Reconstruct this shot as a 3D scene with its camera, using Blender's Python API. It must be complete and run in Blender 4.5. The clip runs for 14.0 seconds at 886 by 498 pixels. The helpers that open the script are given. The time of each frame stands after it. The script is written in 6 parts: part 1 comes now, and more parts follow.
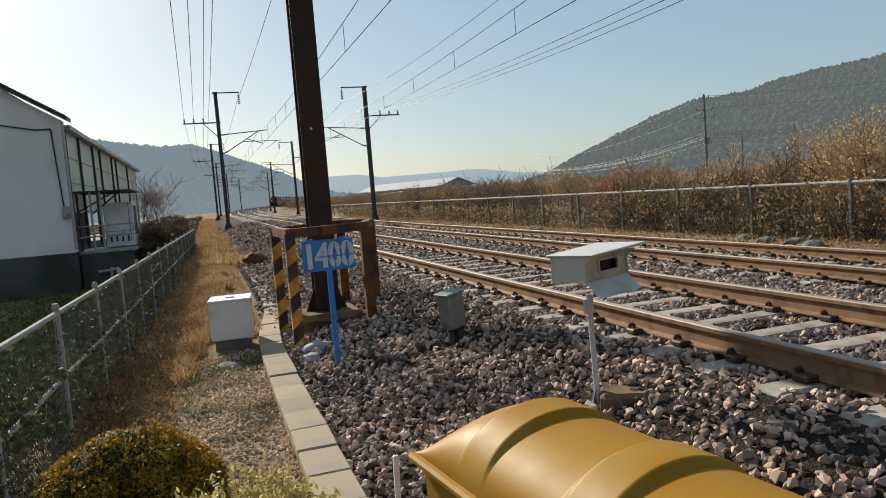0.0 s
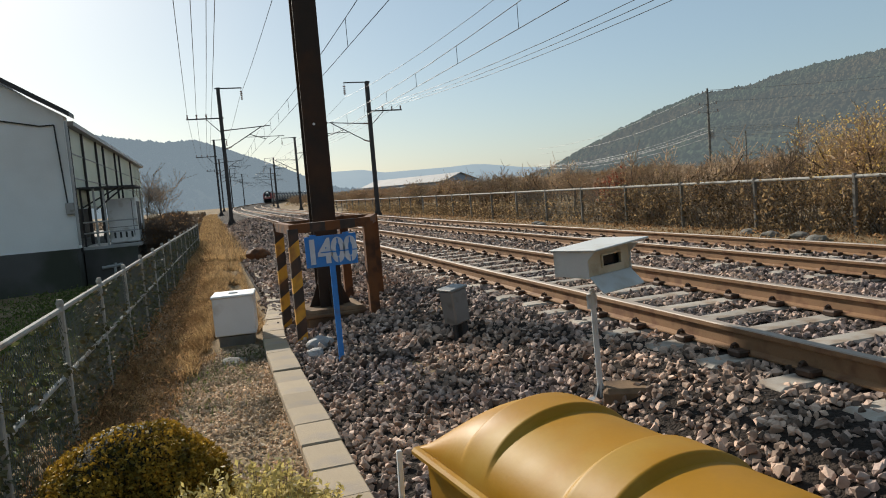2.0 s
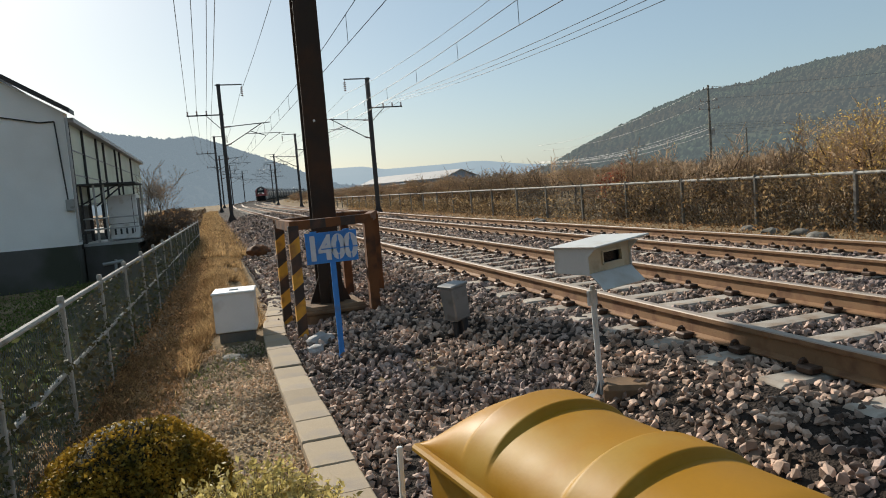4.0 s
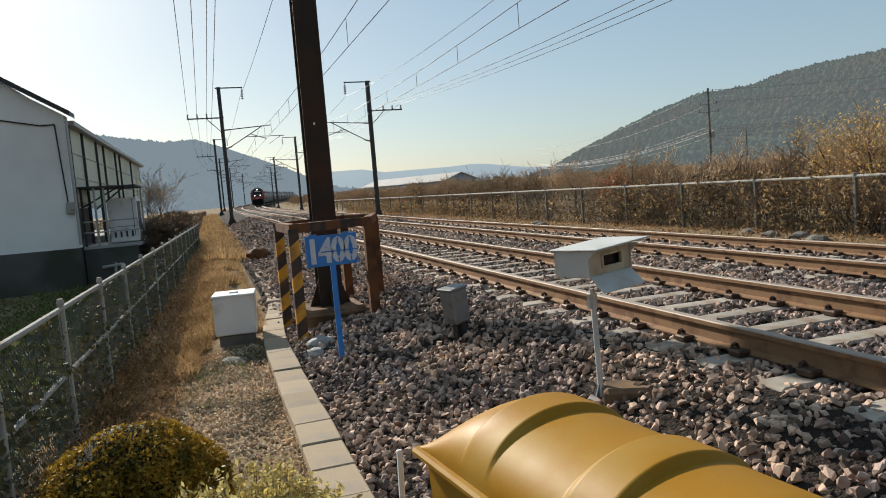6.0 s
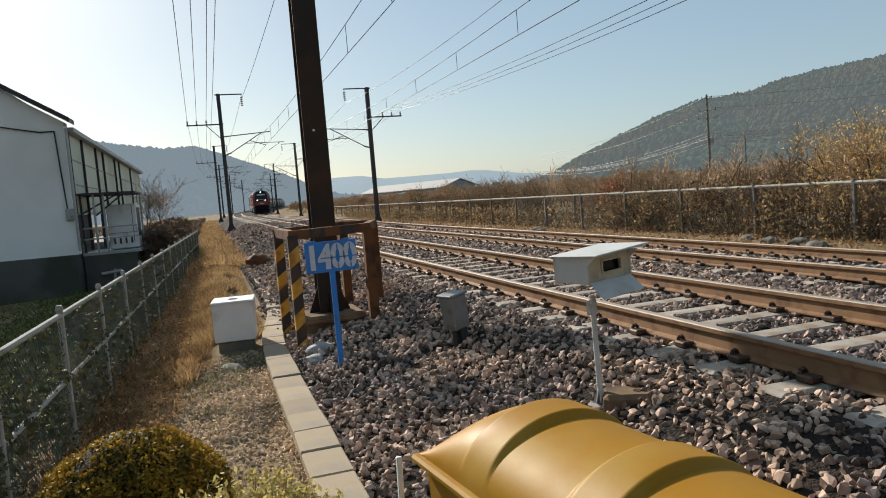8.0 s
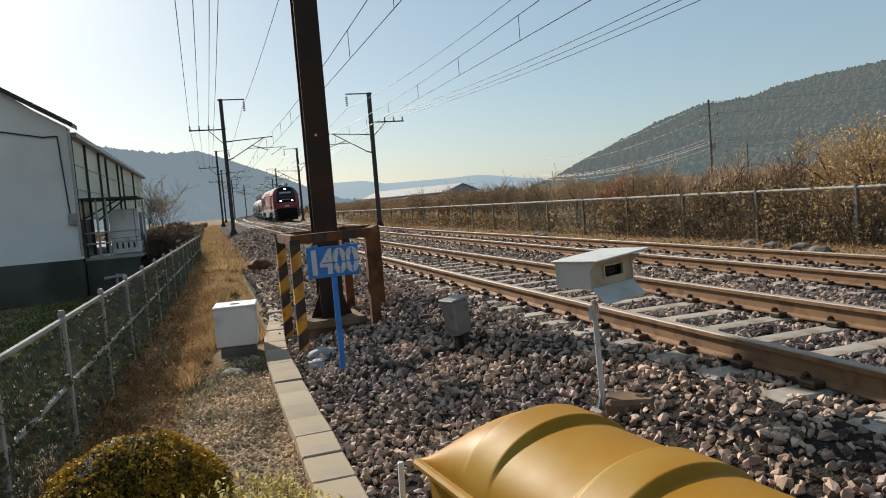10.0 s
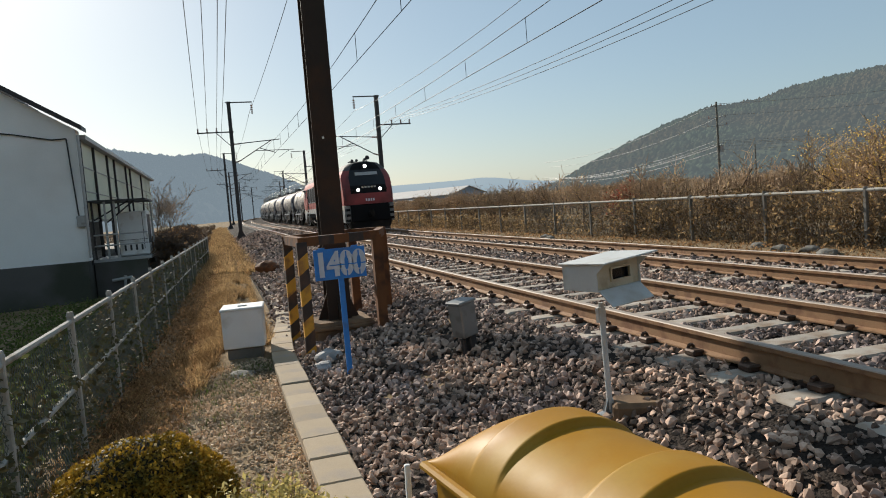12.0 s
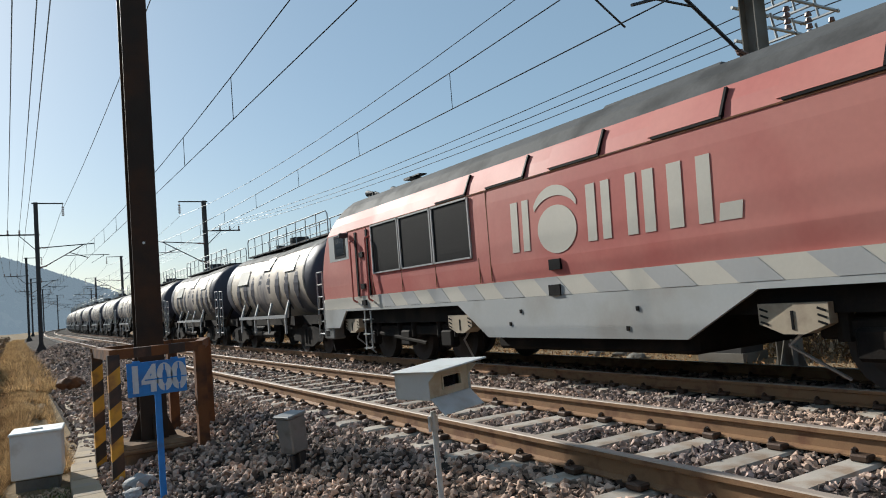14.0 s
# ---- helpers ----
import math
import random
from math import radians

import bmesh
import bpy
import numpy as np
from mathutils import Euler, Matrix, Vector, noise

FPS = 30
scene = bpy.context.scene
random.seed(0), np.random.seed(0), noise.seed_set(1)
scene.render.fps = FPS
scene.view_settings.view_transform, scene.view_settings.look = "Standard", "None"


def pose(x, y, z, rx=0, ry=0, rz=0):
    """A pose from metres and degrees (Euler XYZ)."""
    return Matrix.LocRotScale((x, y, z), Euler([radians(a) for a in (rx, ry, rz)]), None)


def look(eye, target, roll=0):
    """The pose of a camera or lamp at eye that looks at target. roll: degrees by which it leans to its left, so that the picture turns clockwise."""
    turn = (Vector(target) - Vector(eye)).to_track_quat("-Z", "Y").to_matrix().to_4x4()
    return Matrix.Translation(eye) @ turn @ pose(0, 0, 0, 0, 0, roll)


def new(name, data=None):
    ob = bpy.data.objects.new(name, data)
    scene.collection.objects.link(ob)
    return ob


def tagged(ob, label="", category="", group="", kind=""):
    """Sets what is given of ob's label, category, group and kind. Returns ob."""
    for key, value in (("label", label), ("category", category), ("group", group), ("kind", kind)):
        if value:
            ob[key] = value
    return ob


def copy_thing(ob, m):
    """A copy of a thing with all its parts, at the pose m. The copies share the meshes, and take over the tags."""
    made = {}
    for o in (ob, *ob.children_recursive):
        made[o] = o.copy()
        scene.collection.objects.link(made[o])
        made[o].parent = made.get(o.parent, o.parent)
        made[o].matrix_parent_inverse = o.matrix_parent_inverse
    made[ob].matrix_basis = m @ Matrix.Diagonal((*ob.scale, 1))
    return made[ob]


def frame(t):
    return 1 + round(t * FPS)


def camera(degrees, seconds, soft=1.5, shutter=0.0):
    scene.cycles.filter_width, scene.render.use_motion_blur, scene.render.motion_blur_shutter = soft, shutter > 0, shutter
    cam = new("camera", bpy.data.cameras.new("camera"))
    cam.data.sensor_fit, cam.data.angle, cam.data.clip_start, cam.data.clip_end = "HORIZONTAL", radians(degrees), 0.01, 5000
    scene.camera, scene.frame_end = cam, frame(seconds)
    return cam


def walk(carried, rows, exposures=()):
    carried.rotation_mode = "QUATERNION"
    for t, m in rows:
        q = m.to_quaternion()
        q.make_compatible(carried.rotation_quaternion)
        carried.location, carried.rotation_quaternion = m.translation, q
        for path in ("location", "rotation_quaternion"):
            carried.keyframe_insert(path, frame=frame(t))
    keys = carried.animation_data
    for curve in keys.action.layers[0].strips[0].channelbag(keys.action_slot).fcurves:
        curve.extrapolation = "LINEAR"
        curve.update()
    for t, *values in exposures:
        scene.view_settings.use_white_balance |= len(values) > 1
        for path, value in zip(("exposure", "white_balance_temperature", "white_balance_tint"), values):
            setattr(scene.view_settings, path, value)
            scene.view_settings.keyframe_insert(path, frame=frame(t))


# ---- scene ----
# ---- camera: held by hand at one spot, then swung to the right with the train ----
EYE = (0.0, 0.0, 1.173)
PATH = [
    (0, 85.473, 4.462, -18.501),
    (0.5, 85.426, 4.604, -18.403),
    (1, 85.306, 4.569, -18.313),
    (1.5, 85.240, 4.569, -18.250),
    (2, 85.104, 4.595, -18.265),
    (2.5, 84.994, 4.549, -18.258),
    (3, 84.848, 4.554, -18.261),
    (5.5, 84.845, 4.590, -18.220),
    (6, 85.082, 4.566, -18.233),
    (6.5, 85.252, 4.592, -18.248),
    (7, 85.455, 4.587, -18.248),
    (7.5, 85.519, 4.622, -18.258),
    (8, 85.578, 4.604, -18.284),
    (10.5, 86.101, 4.555, -18.008),
    (11, 86.183, 4.555, -17.833),
    (11.5, 86.189, 4.604, -17.704),
    (12, 86.221, 4.561, -17.575),
    (12.5, 86.352, 4.638, -17.425),
    (13, 86.582, 4.697, -17.292),
    (13.1, 86.538, 4.757, -17.302),
    (13.2, 86.536, 4.798, -17.322),
    (13.3, 86.585, 4.627, -17.592),
    (13.4, 86.563, 4.658, -18.608),
    (13.5, 86.521, 4.632, -20.276),
    (13.6, 86.635, 4.389, -22.336),
    (13.7, 87.194, 4.357, -24.592),
    (13.8, 88.936, 4.156, -26.894),
    (13.9, 91.049, 4.419, -29.134),
    (14, 93.848, 4.563, -30.992),]
cam = camera(63.69, 14.0, soft=1.0)
walk(cam, [(t, pose(*EYE, rx, ry, rz)) for t, rx, ry, rz in PATH], exposures=[(0.0, 0.34, 6350, 9), (8.2, 0.40, 6350, 9), (12.8, 0.33, 6300, 9), (13.2, 0.31, 6300, 9), (13.5, 0.22, 6250, 8), (14.0, 0.34, 5900, 7)])

# ---- daylight: a low winter sun ahead and to the left ----
SUN_AZ, SUN_EL = radians(-16.5), radians(28.0)
world = bpy.data.worlds.new("world")
scene.world = world
world.use_nodes = True
wt = world.node_tree
sky = wt.nodes.new("ShaderNodeTexSky")
sky.sky_type = "NISHITA"
sky.sun_disc = False
sky.sun_elevation, sky.sun_rotation = SUN_EL, SUN_AZ
sky.air_density, sky.dust_density, sky.ozone_density = 1.0, 0.88, 1.3
wt.nodes["Background"].inputs["Strength"].default_value = 0.070
haze = wt.nodes.new("ShaderNodeMix")
haze.data_type = "RGBA"
haze.inputs["Factor"].default_value = 0.40
haze.inputs["B"].default_value = (5.05, 6.75, 7.5, 1)
wt.links.new(sky.outputs[0], haze.inputs["A"])
wt.links.new(haze.outputs["Result"], wt.nodes["Background"].inputs["Color"])
sun = new("sun", bpy.data.lights.new("sun", "SUN"))
sun.data.energy, sun.data.angle, sun.data.color = 5.0, radians(0.6), (1.0, 0.9, 0.76)
sun_dir = Vector((math.sin(SUN_AZ) * math.cos(SUN_EL), math.cos(SUN_AZ) * math.cos(SUN_EL), math.sin(SUN_EL)))
sun.matrix_world = look(sun_dir * 100, (0, 0, 0))


# ---- materials ----
def material(name, col, rough=0.7, metal=0.0, var=0.25, scale=6.0, fine=60.0, bump=0.15, island=0.0, obvar=0.0, dark=None, stain=0.0, stain_scale=1.5, emit=0.0, spec=0.5, stretch=(1, 1, 1), bump_dist=0.01, glow=None, through_light=0.0):
    """A surface with broad and fine variation, optional stains and a fine relief. Scales are per metre."""
    m = bpy.data.materials.new(name)
    m.use_nodes = True
    nt = m.node_tree
    N, L = nt.nodes, nt.links
    b = N["Principled BSDF"]
    b.inputs["Metallic"].default_value = metal
    b.inputs["Specular IOR Level"].default_value = spec
    co = N.new("ShaderNodeTexCoord")
    mp = N.new("ShaderNodeMapping")
    mp.inputs["Scale"].default_value = stretch
    L.new(co.outputs["Object"], mp.inputs["Vector"])

    def tex(sc, det):
        n = N.new("ShaderNodeTexNoise")
        n.inputs["Scale"].default_value, n.inputs["Detail"].default_value = sc, det
        L.new(mp.outputs[0], n.inputs["Vector"])
        return n.outputs["Fac"]

    def math_node(op, a, c):
        n = N.new("ShaderNodeMath")
        n.operation = op
        for i, v in enumerate((a, c)):
            if isinstance(v, (int, float)):
                n.inputs[i].default_value = v
            else:
                L.new(v, n.inputs[i])
        return n.outputs[0]

    broad, grain = tex(scale, 4), tex(fine, 3)
    value = math_node("ADD", math_node("MULTIPLY", broad, var * 1.6), math_node("MULTIPLY", grain, var * 1.0))
    value = math_node("ADD", value, 1 - var * 1.3)
    if island:
        g = N.new("ShaderNodeNewGeometry")
        value = math_node("MULTIPLY", value, math_node("ADD", math_node("MULTIPLY", g.outputs["Random Per Island"], island * 2), 1 - island))
    if obvar:
        oi = N.new("ShaderNodeObjectInfo")
        value = math_node("MULTIPLY", value, math_node("ADD", math_node("MULTIPLY", oi.outputs["Random"], obvar * 2), 1 - obvar))
    mix = N.new("ShaderNodeMix")
    mix.data_type, mix.blend_type = "RGBA", "MULTIPLY"
    mix.inputs["Factor"].default_value = 1.0
    comb = N.new("ShaderNodeCombineColor")
    for i in range(3):
        L.new(value, comb.inputs[i])
    L.new(comb.outputs[0], mix.inputs["B"])
    source = None
    if dark:
        mask = N.new("ShaderNodeValToRGB")
        mask.color_ramp.elements[0].position, mask.color_ramp.elements[1].position = 0.62 - stain * 0.35, 0.78 - stain * 0.25
        L.new(tex(stain_scale, 5), mask.inputs["Fac"])
        mx = N.new("ShaderNodeMix")
        mx.data_type = "RGBA"
        mx.inputs["A"].default_value, mx.inputs["B"].default_value = (*col, 1), (*dark, 1)
        L.new(mask.outputs["Color"], mx.inputs["Factor"])
        source = mx.outputs["Result"]
    if source is not None:
        L.new(source, mix.inputs["A"])
    else:
        mix.inputs["A"].default_value = (*col, 1)
    L.new(mix.outputs["Result"], b.inputs["Base Color"])
    L.new(math_node("ADD", math_node("MULTIPLY", broad, 0.25), max(rough - 0.125, 0.02)), b.inputs["Roughness"])
    if bump:
        bp = N.new("ShaderNodeBump")
        bp.inputs["Strength"].default_value, bp.inputs["Distance"].default_value = bump, bump_dist
        L.new(grain, bp.inputs["Height"])
        L.new(bp.outputs[0], b.inputs["Normal"])
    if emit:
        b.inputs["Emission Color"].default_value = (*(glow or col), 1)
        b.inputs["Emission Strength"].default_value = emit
    if through_light:
        tr = N.new("ShaderNodeBsdfTranslucent")
        L.new(mix.outputs["Result"], tr.inputs["Color"])
        ms = N.new("ShaderNodeMixShader")
        ms.inputs[0].default_value = through_light
        L.new(b.outputs[0], ms.inputs[1])
        L.new(tr.outputs[0], ms.inputs[2])
        L.new(ms.outputs[0], N["Material Output"].inputs["Surface"])
    return m


BALLAST = material("ballast_stone", (0.40, 0.285, 0.215), 0.8, var=0.35, scale=14, fine=120, bump=0.3, island=0.8, dark=(0.24, 0.185, 0.165), stain=0.55, stain_scale=0.8, spec=0.2)
# Bed colour is darkened to put shade between the loose stones.
SHADED_BED = material("ballast_bed", (0.04, 0.032, 0.027), 0.95, var=0.5, scale=18, fine=45, bump=1.0, bump_dist=0.05, spec=0.1)
PATH_GRAVEL = material("path_gravel", (0.70, 0.52, 0.36), 0.9, var=0.35, scale=3, fine=70, bump=0.6, island=0.4, dark=(0.2, 0.16, 0.11), stain=0.5, spec=0.15)
SOIL = material("soil", (0.27, 0.20, 0.125), 0.95, var=0.45, scale=1.2, fine=25, bump=0.8, bump_dist=0.04, dark=(0.17, 0.125, 0.07), stain=0.7, stain_scale=0.4, spec=0.08)
CONCRETE = material("concrete", (0.345, 0.275, 0.19), 0.85, var=0.2, scale=5, fine=90, bump=0.25, obvar=0.12, dark=(0.27, 0.23, 0.19), stain=0.35, stain_scale=3, spec=0.2)
OLD_CONCRETE = material("old_concrete", (0.20, 0.19, 0.17), 0.9, var=0.3, scale=2, fine=50, bump=0.4, dark=(0.13, 0.12, 0.1), stain=0.6, stain_scale=1.2, spec=0.2)
SLEEPER = material("sleeper_concrete", (0.40, 0.36, 0.31), 0.85, var=0.2, scale=8, fine=90, bump=0.3, obvar=0.15, dark=(0.25, 0.19, 0.14), stain=0.5, stain_scale=4, spec=0.2)
RAIL_SIDE = material("rail_rust", (0.25, 0.14, 0.068), 0.7, 0.0, var=0.25, scale=3, fine=80, bump=0.25, dark=(0.15, 0.07, 0.035), stain=0.35, stain_scale=6, spec=0.4)
RAIL_TOP = material("rail_running_surface", (0.34, 0.28, 0.23), 0.66, 0.2, var=0.12, scale=5, fine=100, bump=0.03)
CLIP = material("clip_steel", (0.07, 0.04, 0.025), 0.6, 0.3, var=0.3, scale=20, fine=90, bump=0.2)
POLE_STEEL = material("weathered_steel", (0.036, 0.026, 0.02), 0.6, 0.2, var=0.35, scale=2.5, fine=50, bump=0.2, dark=(0.07, 0.034, 0.018), stain=0.45, stain_scale=1.6, spec=0.25)
DARK_STEEL = material("dark_steel", (0.05, 0.05, 0.052), 0.55, 0.4, var=0.25, scale=4, fine=60, bump=0.1)
GALV = material("galvanised_steel", (0.42, 0.43, 0.43), 0.5, 0.7, var=0.2, scale=4, fine=70, bump=0.08)
WIRE = material("wire", (0.05, 0.055, 0.06), 0.5, 0.5, var=0.1, bump=0)
INSUL = material("insulator", (0.16, 0.09, 0.07), 0.25, var=0.15, scale=10, bump=0.02)
WHITE_PAINT = material("white_paint", (0.72, 0.73, 0.72), 0.5, var=0.1, scale=4, fine=80, bump=0.05, dark=(0.5, 0.47, 0.42), stain=0.25, stain_scale=3)
WALL_PANEL = material("white_wall_panel", (0.87, 0.88, 0.86), 0.6, var=0.08, scale=0.8, fine=20, bump=0.05, dark=(0.77, 0.77, 0.74), stain=0.3, stain_scale=0.3)
SHEET = material("translucent_sheet", (0.74, 0.77, 0.66), 0.5, var=0.18, scale=0.6, fine=12, bump=0.1, dark=(0.60, 0.63, 0.52), stain=0.3, stain_scale=0.4, through_light=0.35)
BLUE = material("blue_paint", (0.025, 0.20, 0.60), 0.5, var=0.2, scale=8, fine=90, bump=0.08, dark=(0.05, 0.14, 0.36), stain=0.3, stain_scale=6)
LETTER = material("white_lettering", (0.72, 0.74, 0.76), 0.6, var=0.15, scale=12, fine=90, bump=0.05)
YELLOW = material("yellow_paint", (0.62, 0.30, 0.025), 0.6, var=0.2, scale=7, fine=80, bump=0.1, dark=(0.25, 0.1, 0.03), stain=0.35, stain_scale=5)
BLACK = material("black_paint", (0.035, 0.022, 0.016), 0.6, var=0.3, scale=7, fine=80, bump=0.1, dark=(0.09, 0.04, 0.02), stain=0.35, stain_scale=5)
RUST = material("rusty_steel", (0.16, 0.065, 0.025), 0.8, var=0.3, scale=6, fine=80, bump=0.3, dark=(0.07, 0.035, 0.02), stain=0.5, stain_scale=5, spec=0.25)
BIN = material("yellow_plastic", (0.325, 0.155, 0.003), 0.52, spec=0.2, var=0.14, scale=3.5, fine=60, bump=0.04, dark=(0.35, 0.20, 0.025), stain=0.45, stain_scale=3.0)
POST_GREY = material("dark_grey_paint", (0.21, 0.21, 0.205), 0.5, 0.2, var=0.18, scale=7, fine=70, bump=0.08, dark=(0.12, 0.11, 0.10), stain=0.3, stain_scale=6)
GREY_BOX = material("grey_box", (0.36, 0.36, 0.35), 0.5, 0.2, var=0.15, scale=7, fine=70, bump=0.08, dark=(0.2, 0.19, 0.17), stain=0.3, stain_scale=6)
RED = material("faded_red_paint", (0.42, 0.108, 0.092), 0.6, spec=0.3, var=0.14, scale=0.7, fine=14, bump=0.02, dark=(0.47, 0.18, 0.15), stain=0.55, stain_scale=0.35)
# Body red darkened: the nose's shade is put into the paint, besides its soot.
SHADED_NOSE_RED = material("shaded_sooty_nose", (0.29, 0.056, 0.054), 0.5, var=0.15, scale=0.9, fine=14, bump=0.02, dark=(0.14, 0.035, 0.035), stain=0.5, stain_scale=0.7, spec=0.3)
LOCO_GREY = material("light_grey_paint", (0.39, 0.40, 0.40), 0.45, var=0.1, scale=0.8, fine=20, bump=0.02, dark=(0.29, 0.28, 0.26), stain=0.4, stain_scale=0.8)
LOCO_BEIGE = material("pale_beige_paint", (0.50, 0.47, 0.41), 0.5, var=0.1, scale=1.5, fine=20, bump=0.02)
SAND_BOX = material("dusty_beige_paint", (0.40, 0.33, 0.24), 0.65, var=0.2, scale=3, fine=30, bump=0.05, dark=(0.24, 0.19, 0.14), stain=0.4, stain_scale=3)
LOCO_MID = material("mid_grey_paint", (0.36, 0.36, 0.36), 0.5, var=0.1, scale=1.5, fine=20, bump=0.02)
ROOF_DARK = material("sooty_roof", (0.10, 0.10, 0.10), 0.7, var=0.35, scale=1.5, fine=20, bump=0.15, dark=(0.05, 0.05, 0.05), stain=0.5, spec=0.15)
UNDER = material("grimy_underframe", (0.016, 0.014, 0.013), 0.75, 0.1, var=0.4, scale=5, fine=40, bump=0.2, dark=(0.035, 0.028, 0.022), stain=0.4, spec=0.1)
WHEEL = material("wheel_steel", (0.05, 0.045, 0.042), 0.5, 0.5, var=0.3, scale=6, fine=40, bump=0.1)
GLASS_DARK = material("dark_glass", (0.008, 0.009, 0.012), 0.12, 0.0, var=0.1, bump=0, spec=0.35)
BLACK_PANEL = material("black_panel", (0.010, 0.010, 0.011), 0.55, var=0.2, scale=2, bump=0.02, spec=0.08)
TANK = material("dusty_tank_silver", (0.52, 0.45, 0.37), 0.6, 0.1, var=0.3, scale=1.2, fine=25, bump=0.03, dark=(0.14, 0.13, 0.14), stain=0.45, stain_scale=1.1, stretch=(1, 1, 0.35))
TANK_DARK = material("dark_tank_band", (0.055, 0.055, 0.075), 0.5, 0.1, var=0.25, scale=1.5, fine=25, bump=0.03, spec=0.3)
LAMP = material("headlamp_glow", (1.0, 0.97, 0.88), 0.3, var=0.0, bump=0, emit=4.0)
BARK = material("bark", (0.12, 0.085, 0.06), 0.9, var=0.35, scale=8, fine=60, bump=0.4, obvar=0.2)
TWIG = material("bare_twigs", (0.40, 0.29, 0.19), 0.9, var=0.25, scale=2, fine=30, bump=0, island=0.35, obvar=0.25, spec=0.15)
STEM = material("dark_stems", (0.21, 0.145, 0.095), 0.9, var=0.3, scale=3, fine=30, bump=0, island=0.4, spec=0.15)
DRY_LEAF = material("dry_leaves", (0.34, 0.235, 0.12), 0.85, var=0.4, scale=1.0, fine=15, bump=0, island=0.65, dark=(0.12, 0.078, 0.04), stain=0.6, stain_scale=0.7, through_light=0.45, spec=0.15)
GOLD_LEAF = material("golden_leaves", (0.70, 0.49, 0.15), 0.8, var=0.3, scale=1.0, fine=15, bump=0, island=0.45, through_light=0.45)
RED_LEAF = material("red_leaves", (0.32, 0.07, 0.035), 0.8, var=0.3, scale=1.0, fine=15, bump=0, island=0.4, through_light=0.45)
BOX_LEAF = material("boxwood_leaves", (0.37, 0.225, 0.03), 0.55, var=0.3, scale=5, fine=40, bump=0, island=0.5, dark=(0.09, 0.075, 0.015), stain=0.4, stain_scale=6, spec=0.15, through_light=0.22)
PALE_LEAF = material("pale_green_leaves", (0.47, 0.385, 0.14), 0.6, var=0.25, scale=5, fine=40, bump=0, island=0.4, through_light=0.45)
DRY_GRASS = material("dry_grass", (0.44, 0.295, 0.145), 0.85, var=0.35, scale=1.5, fine=15, bump=0, island=0.55, dark=(0.20, 0.12, 0.055), stain=0.55, stain_scale=1.3, through_light=0.45, spec=0.2)
DEAD_LEAF = material("dead_leaves", (0.37, 0.22, 0.11), 0.85, var=0.35, scale=1.2, fine=15, bump=0, island=0.5, dark=(0.09, 0.055, 0.03), stain=0.55, stain_scale=1.5, through_light=0.35, spec=0.15)
GREEN_WEED = material("green_weeds", (0.10, 0.13, 0.03), 0.8, var=0.3, scale=1.5, fine=15, bump=0, island=0.5, through_light=0.45)
# Hillside woods with a weak emission that stands in for haze.
WOODS_HAZE_GLOW = material("winter_woods_haze_glow", (0.05, 0.04, 0.024), 0.95, var=0.5, scale=0.015, fine=0.3, bump=0, island=0.35, dark=(0.04, 0.052, 0.032), stain=0.6, stain_scale=0.012, spec=0.0, emit=0.75, glow=(0.112, 0.128, 0.132))
# For the hillside added out of view to hold back sky light.
SKYLIGHT_BLOCK = material("skylight_block", (0.07, 0.06, 0.04), 0.95, var=0.4, scale=0.02, fine=0.3, bump=0, dark=(0.045, 0.05, 0.03), stain=0.6, stain_scale=0.012, spec=0.1)
# The farther hill and ridge glow blue-grey; the air's haze is in their emission.
HAZY_WOODS_GLOW = material("hazy_woods_glow", (0.030, 0.030, 0.026), 0.95, var=0.3, scale=0.02, fine=0.3, bump=0, island=0.2, spec=0.0, emit=1.0, glow=(0.158, 0.195, 0.222))
RIDGE_HAZE_GLOW = material("ridge_haze_glow", (0.05, 0.06, 0.06), 0.95, var=0.2, scale=0.005, fine=0.05, bump=0, spec=0.1, emit=1.0, glow=(0.20, 0.255, 0.295))
PALE_ROCK = material("pale_rock", (0.33, 0.32, 0.31), 0.85, var=0.25, scale=10, fine=80, bump=0.5)
DARK_PLINTH = material("mouldy_concrete", (0.11, 0.105, 0.10), 0.9, var=0.35, scale=1.2, fine=30, bump=0.3, dark=(0.05, 0.055, 0.04), stain=0.6, stain_scale=0.6)
VINE = material("ivy_leaves", (0.075, 0.085, 0.035), 0.7, var=0.3, scale=3, fine=30, bump=0, island=0.5, dark=(0.16, 0.12, 0.06), stain=0.5, stain_scale=1.5, through_light=0.25)
FENCE_RAIL = material("weathered_rail", (0.40, 0.39, 0.36), 0.85, var=0.25, scale=4, fine=60, bump=0.1, dark=(0.25, 0.22, 0.18), stain=0.4, stain_scale=4, spec=0.2)
# White digits dimmed and blued, with the plate's shade in their colour.
SHADED_LETTER = material("shaded_lettering", (0.52, 0.57, 0.64), 0.6, var=0.2, scale=15, fine=90, bump=0.05)
HOUSING = material("chalky_white_paint", (0.52, 0.53, 0.52), 0.6, var=0.12, scale=5, fine=70, bump=0.05, dark=(0.40, 0.37, 0.32), stain=0.3, stain_scale=4)


# ---- mesh tools ----
def part(name, bm, mat, parent=None, label="", smooth=False):
    me = bpy.data.meshes.new(name)
    bm.to_mesh(me)
    bm.free()
    for mm in mat if isinstance(mat, (list, tuple)) else (mat,):
        me.materials.append(mm)
    if smooth:
        me.shade_smooth()
    ob = new(name, me)
    if parent is not None:
        ob.parent = parent
    if label:
        ob["label"] = label
    return ob


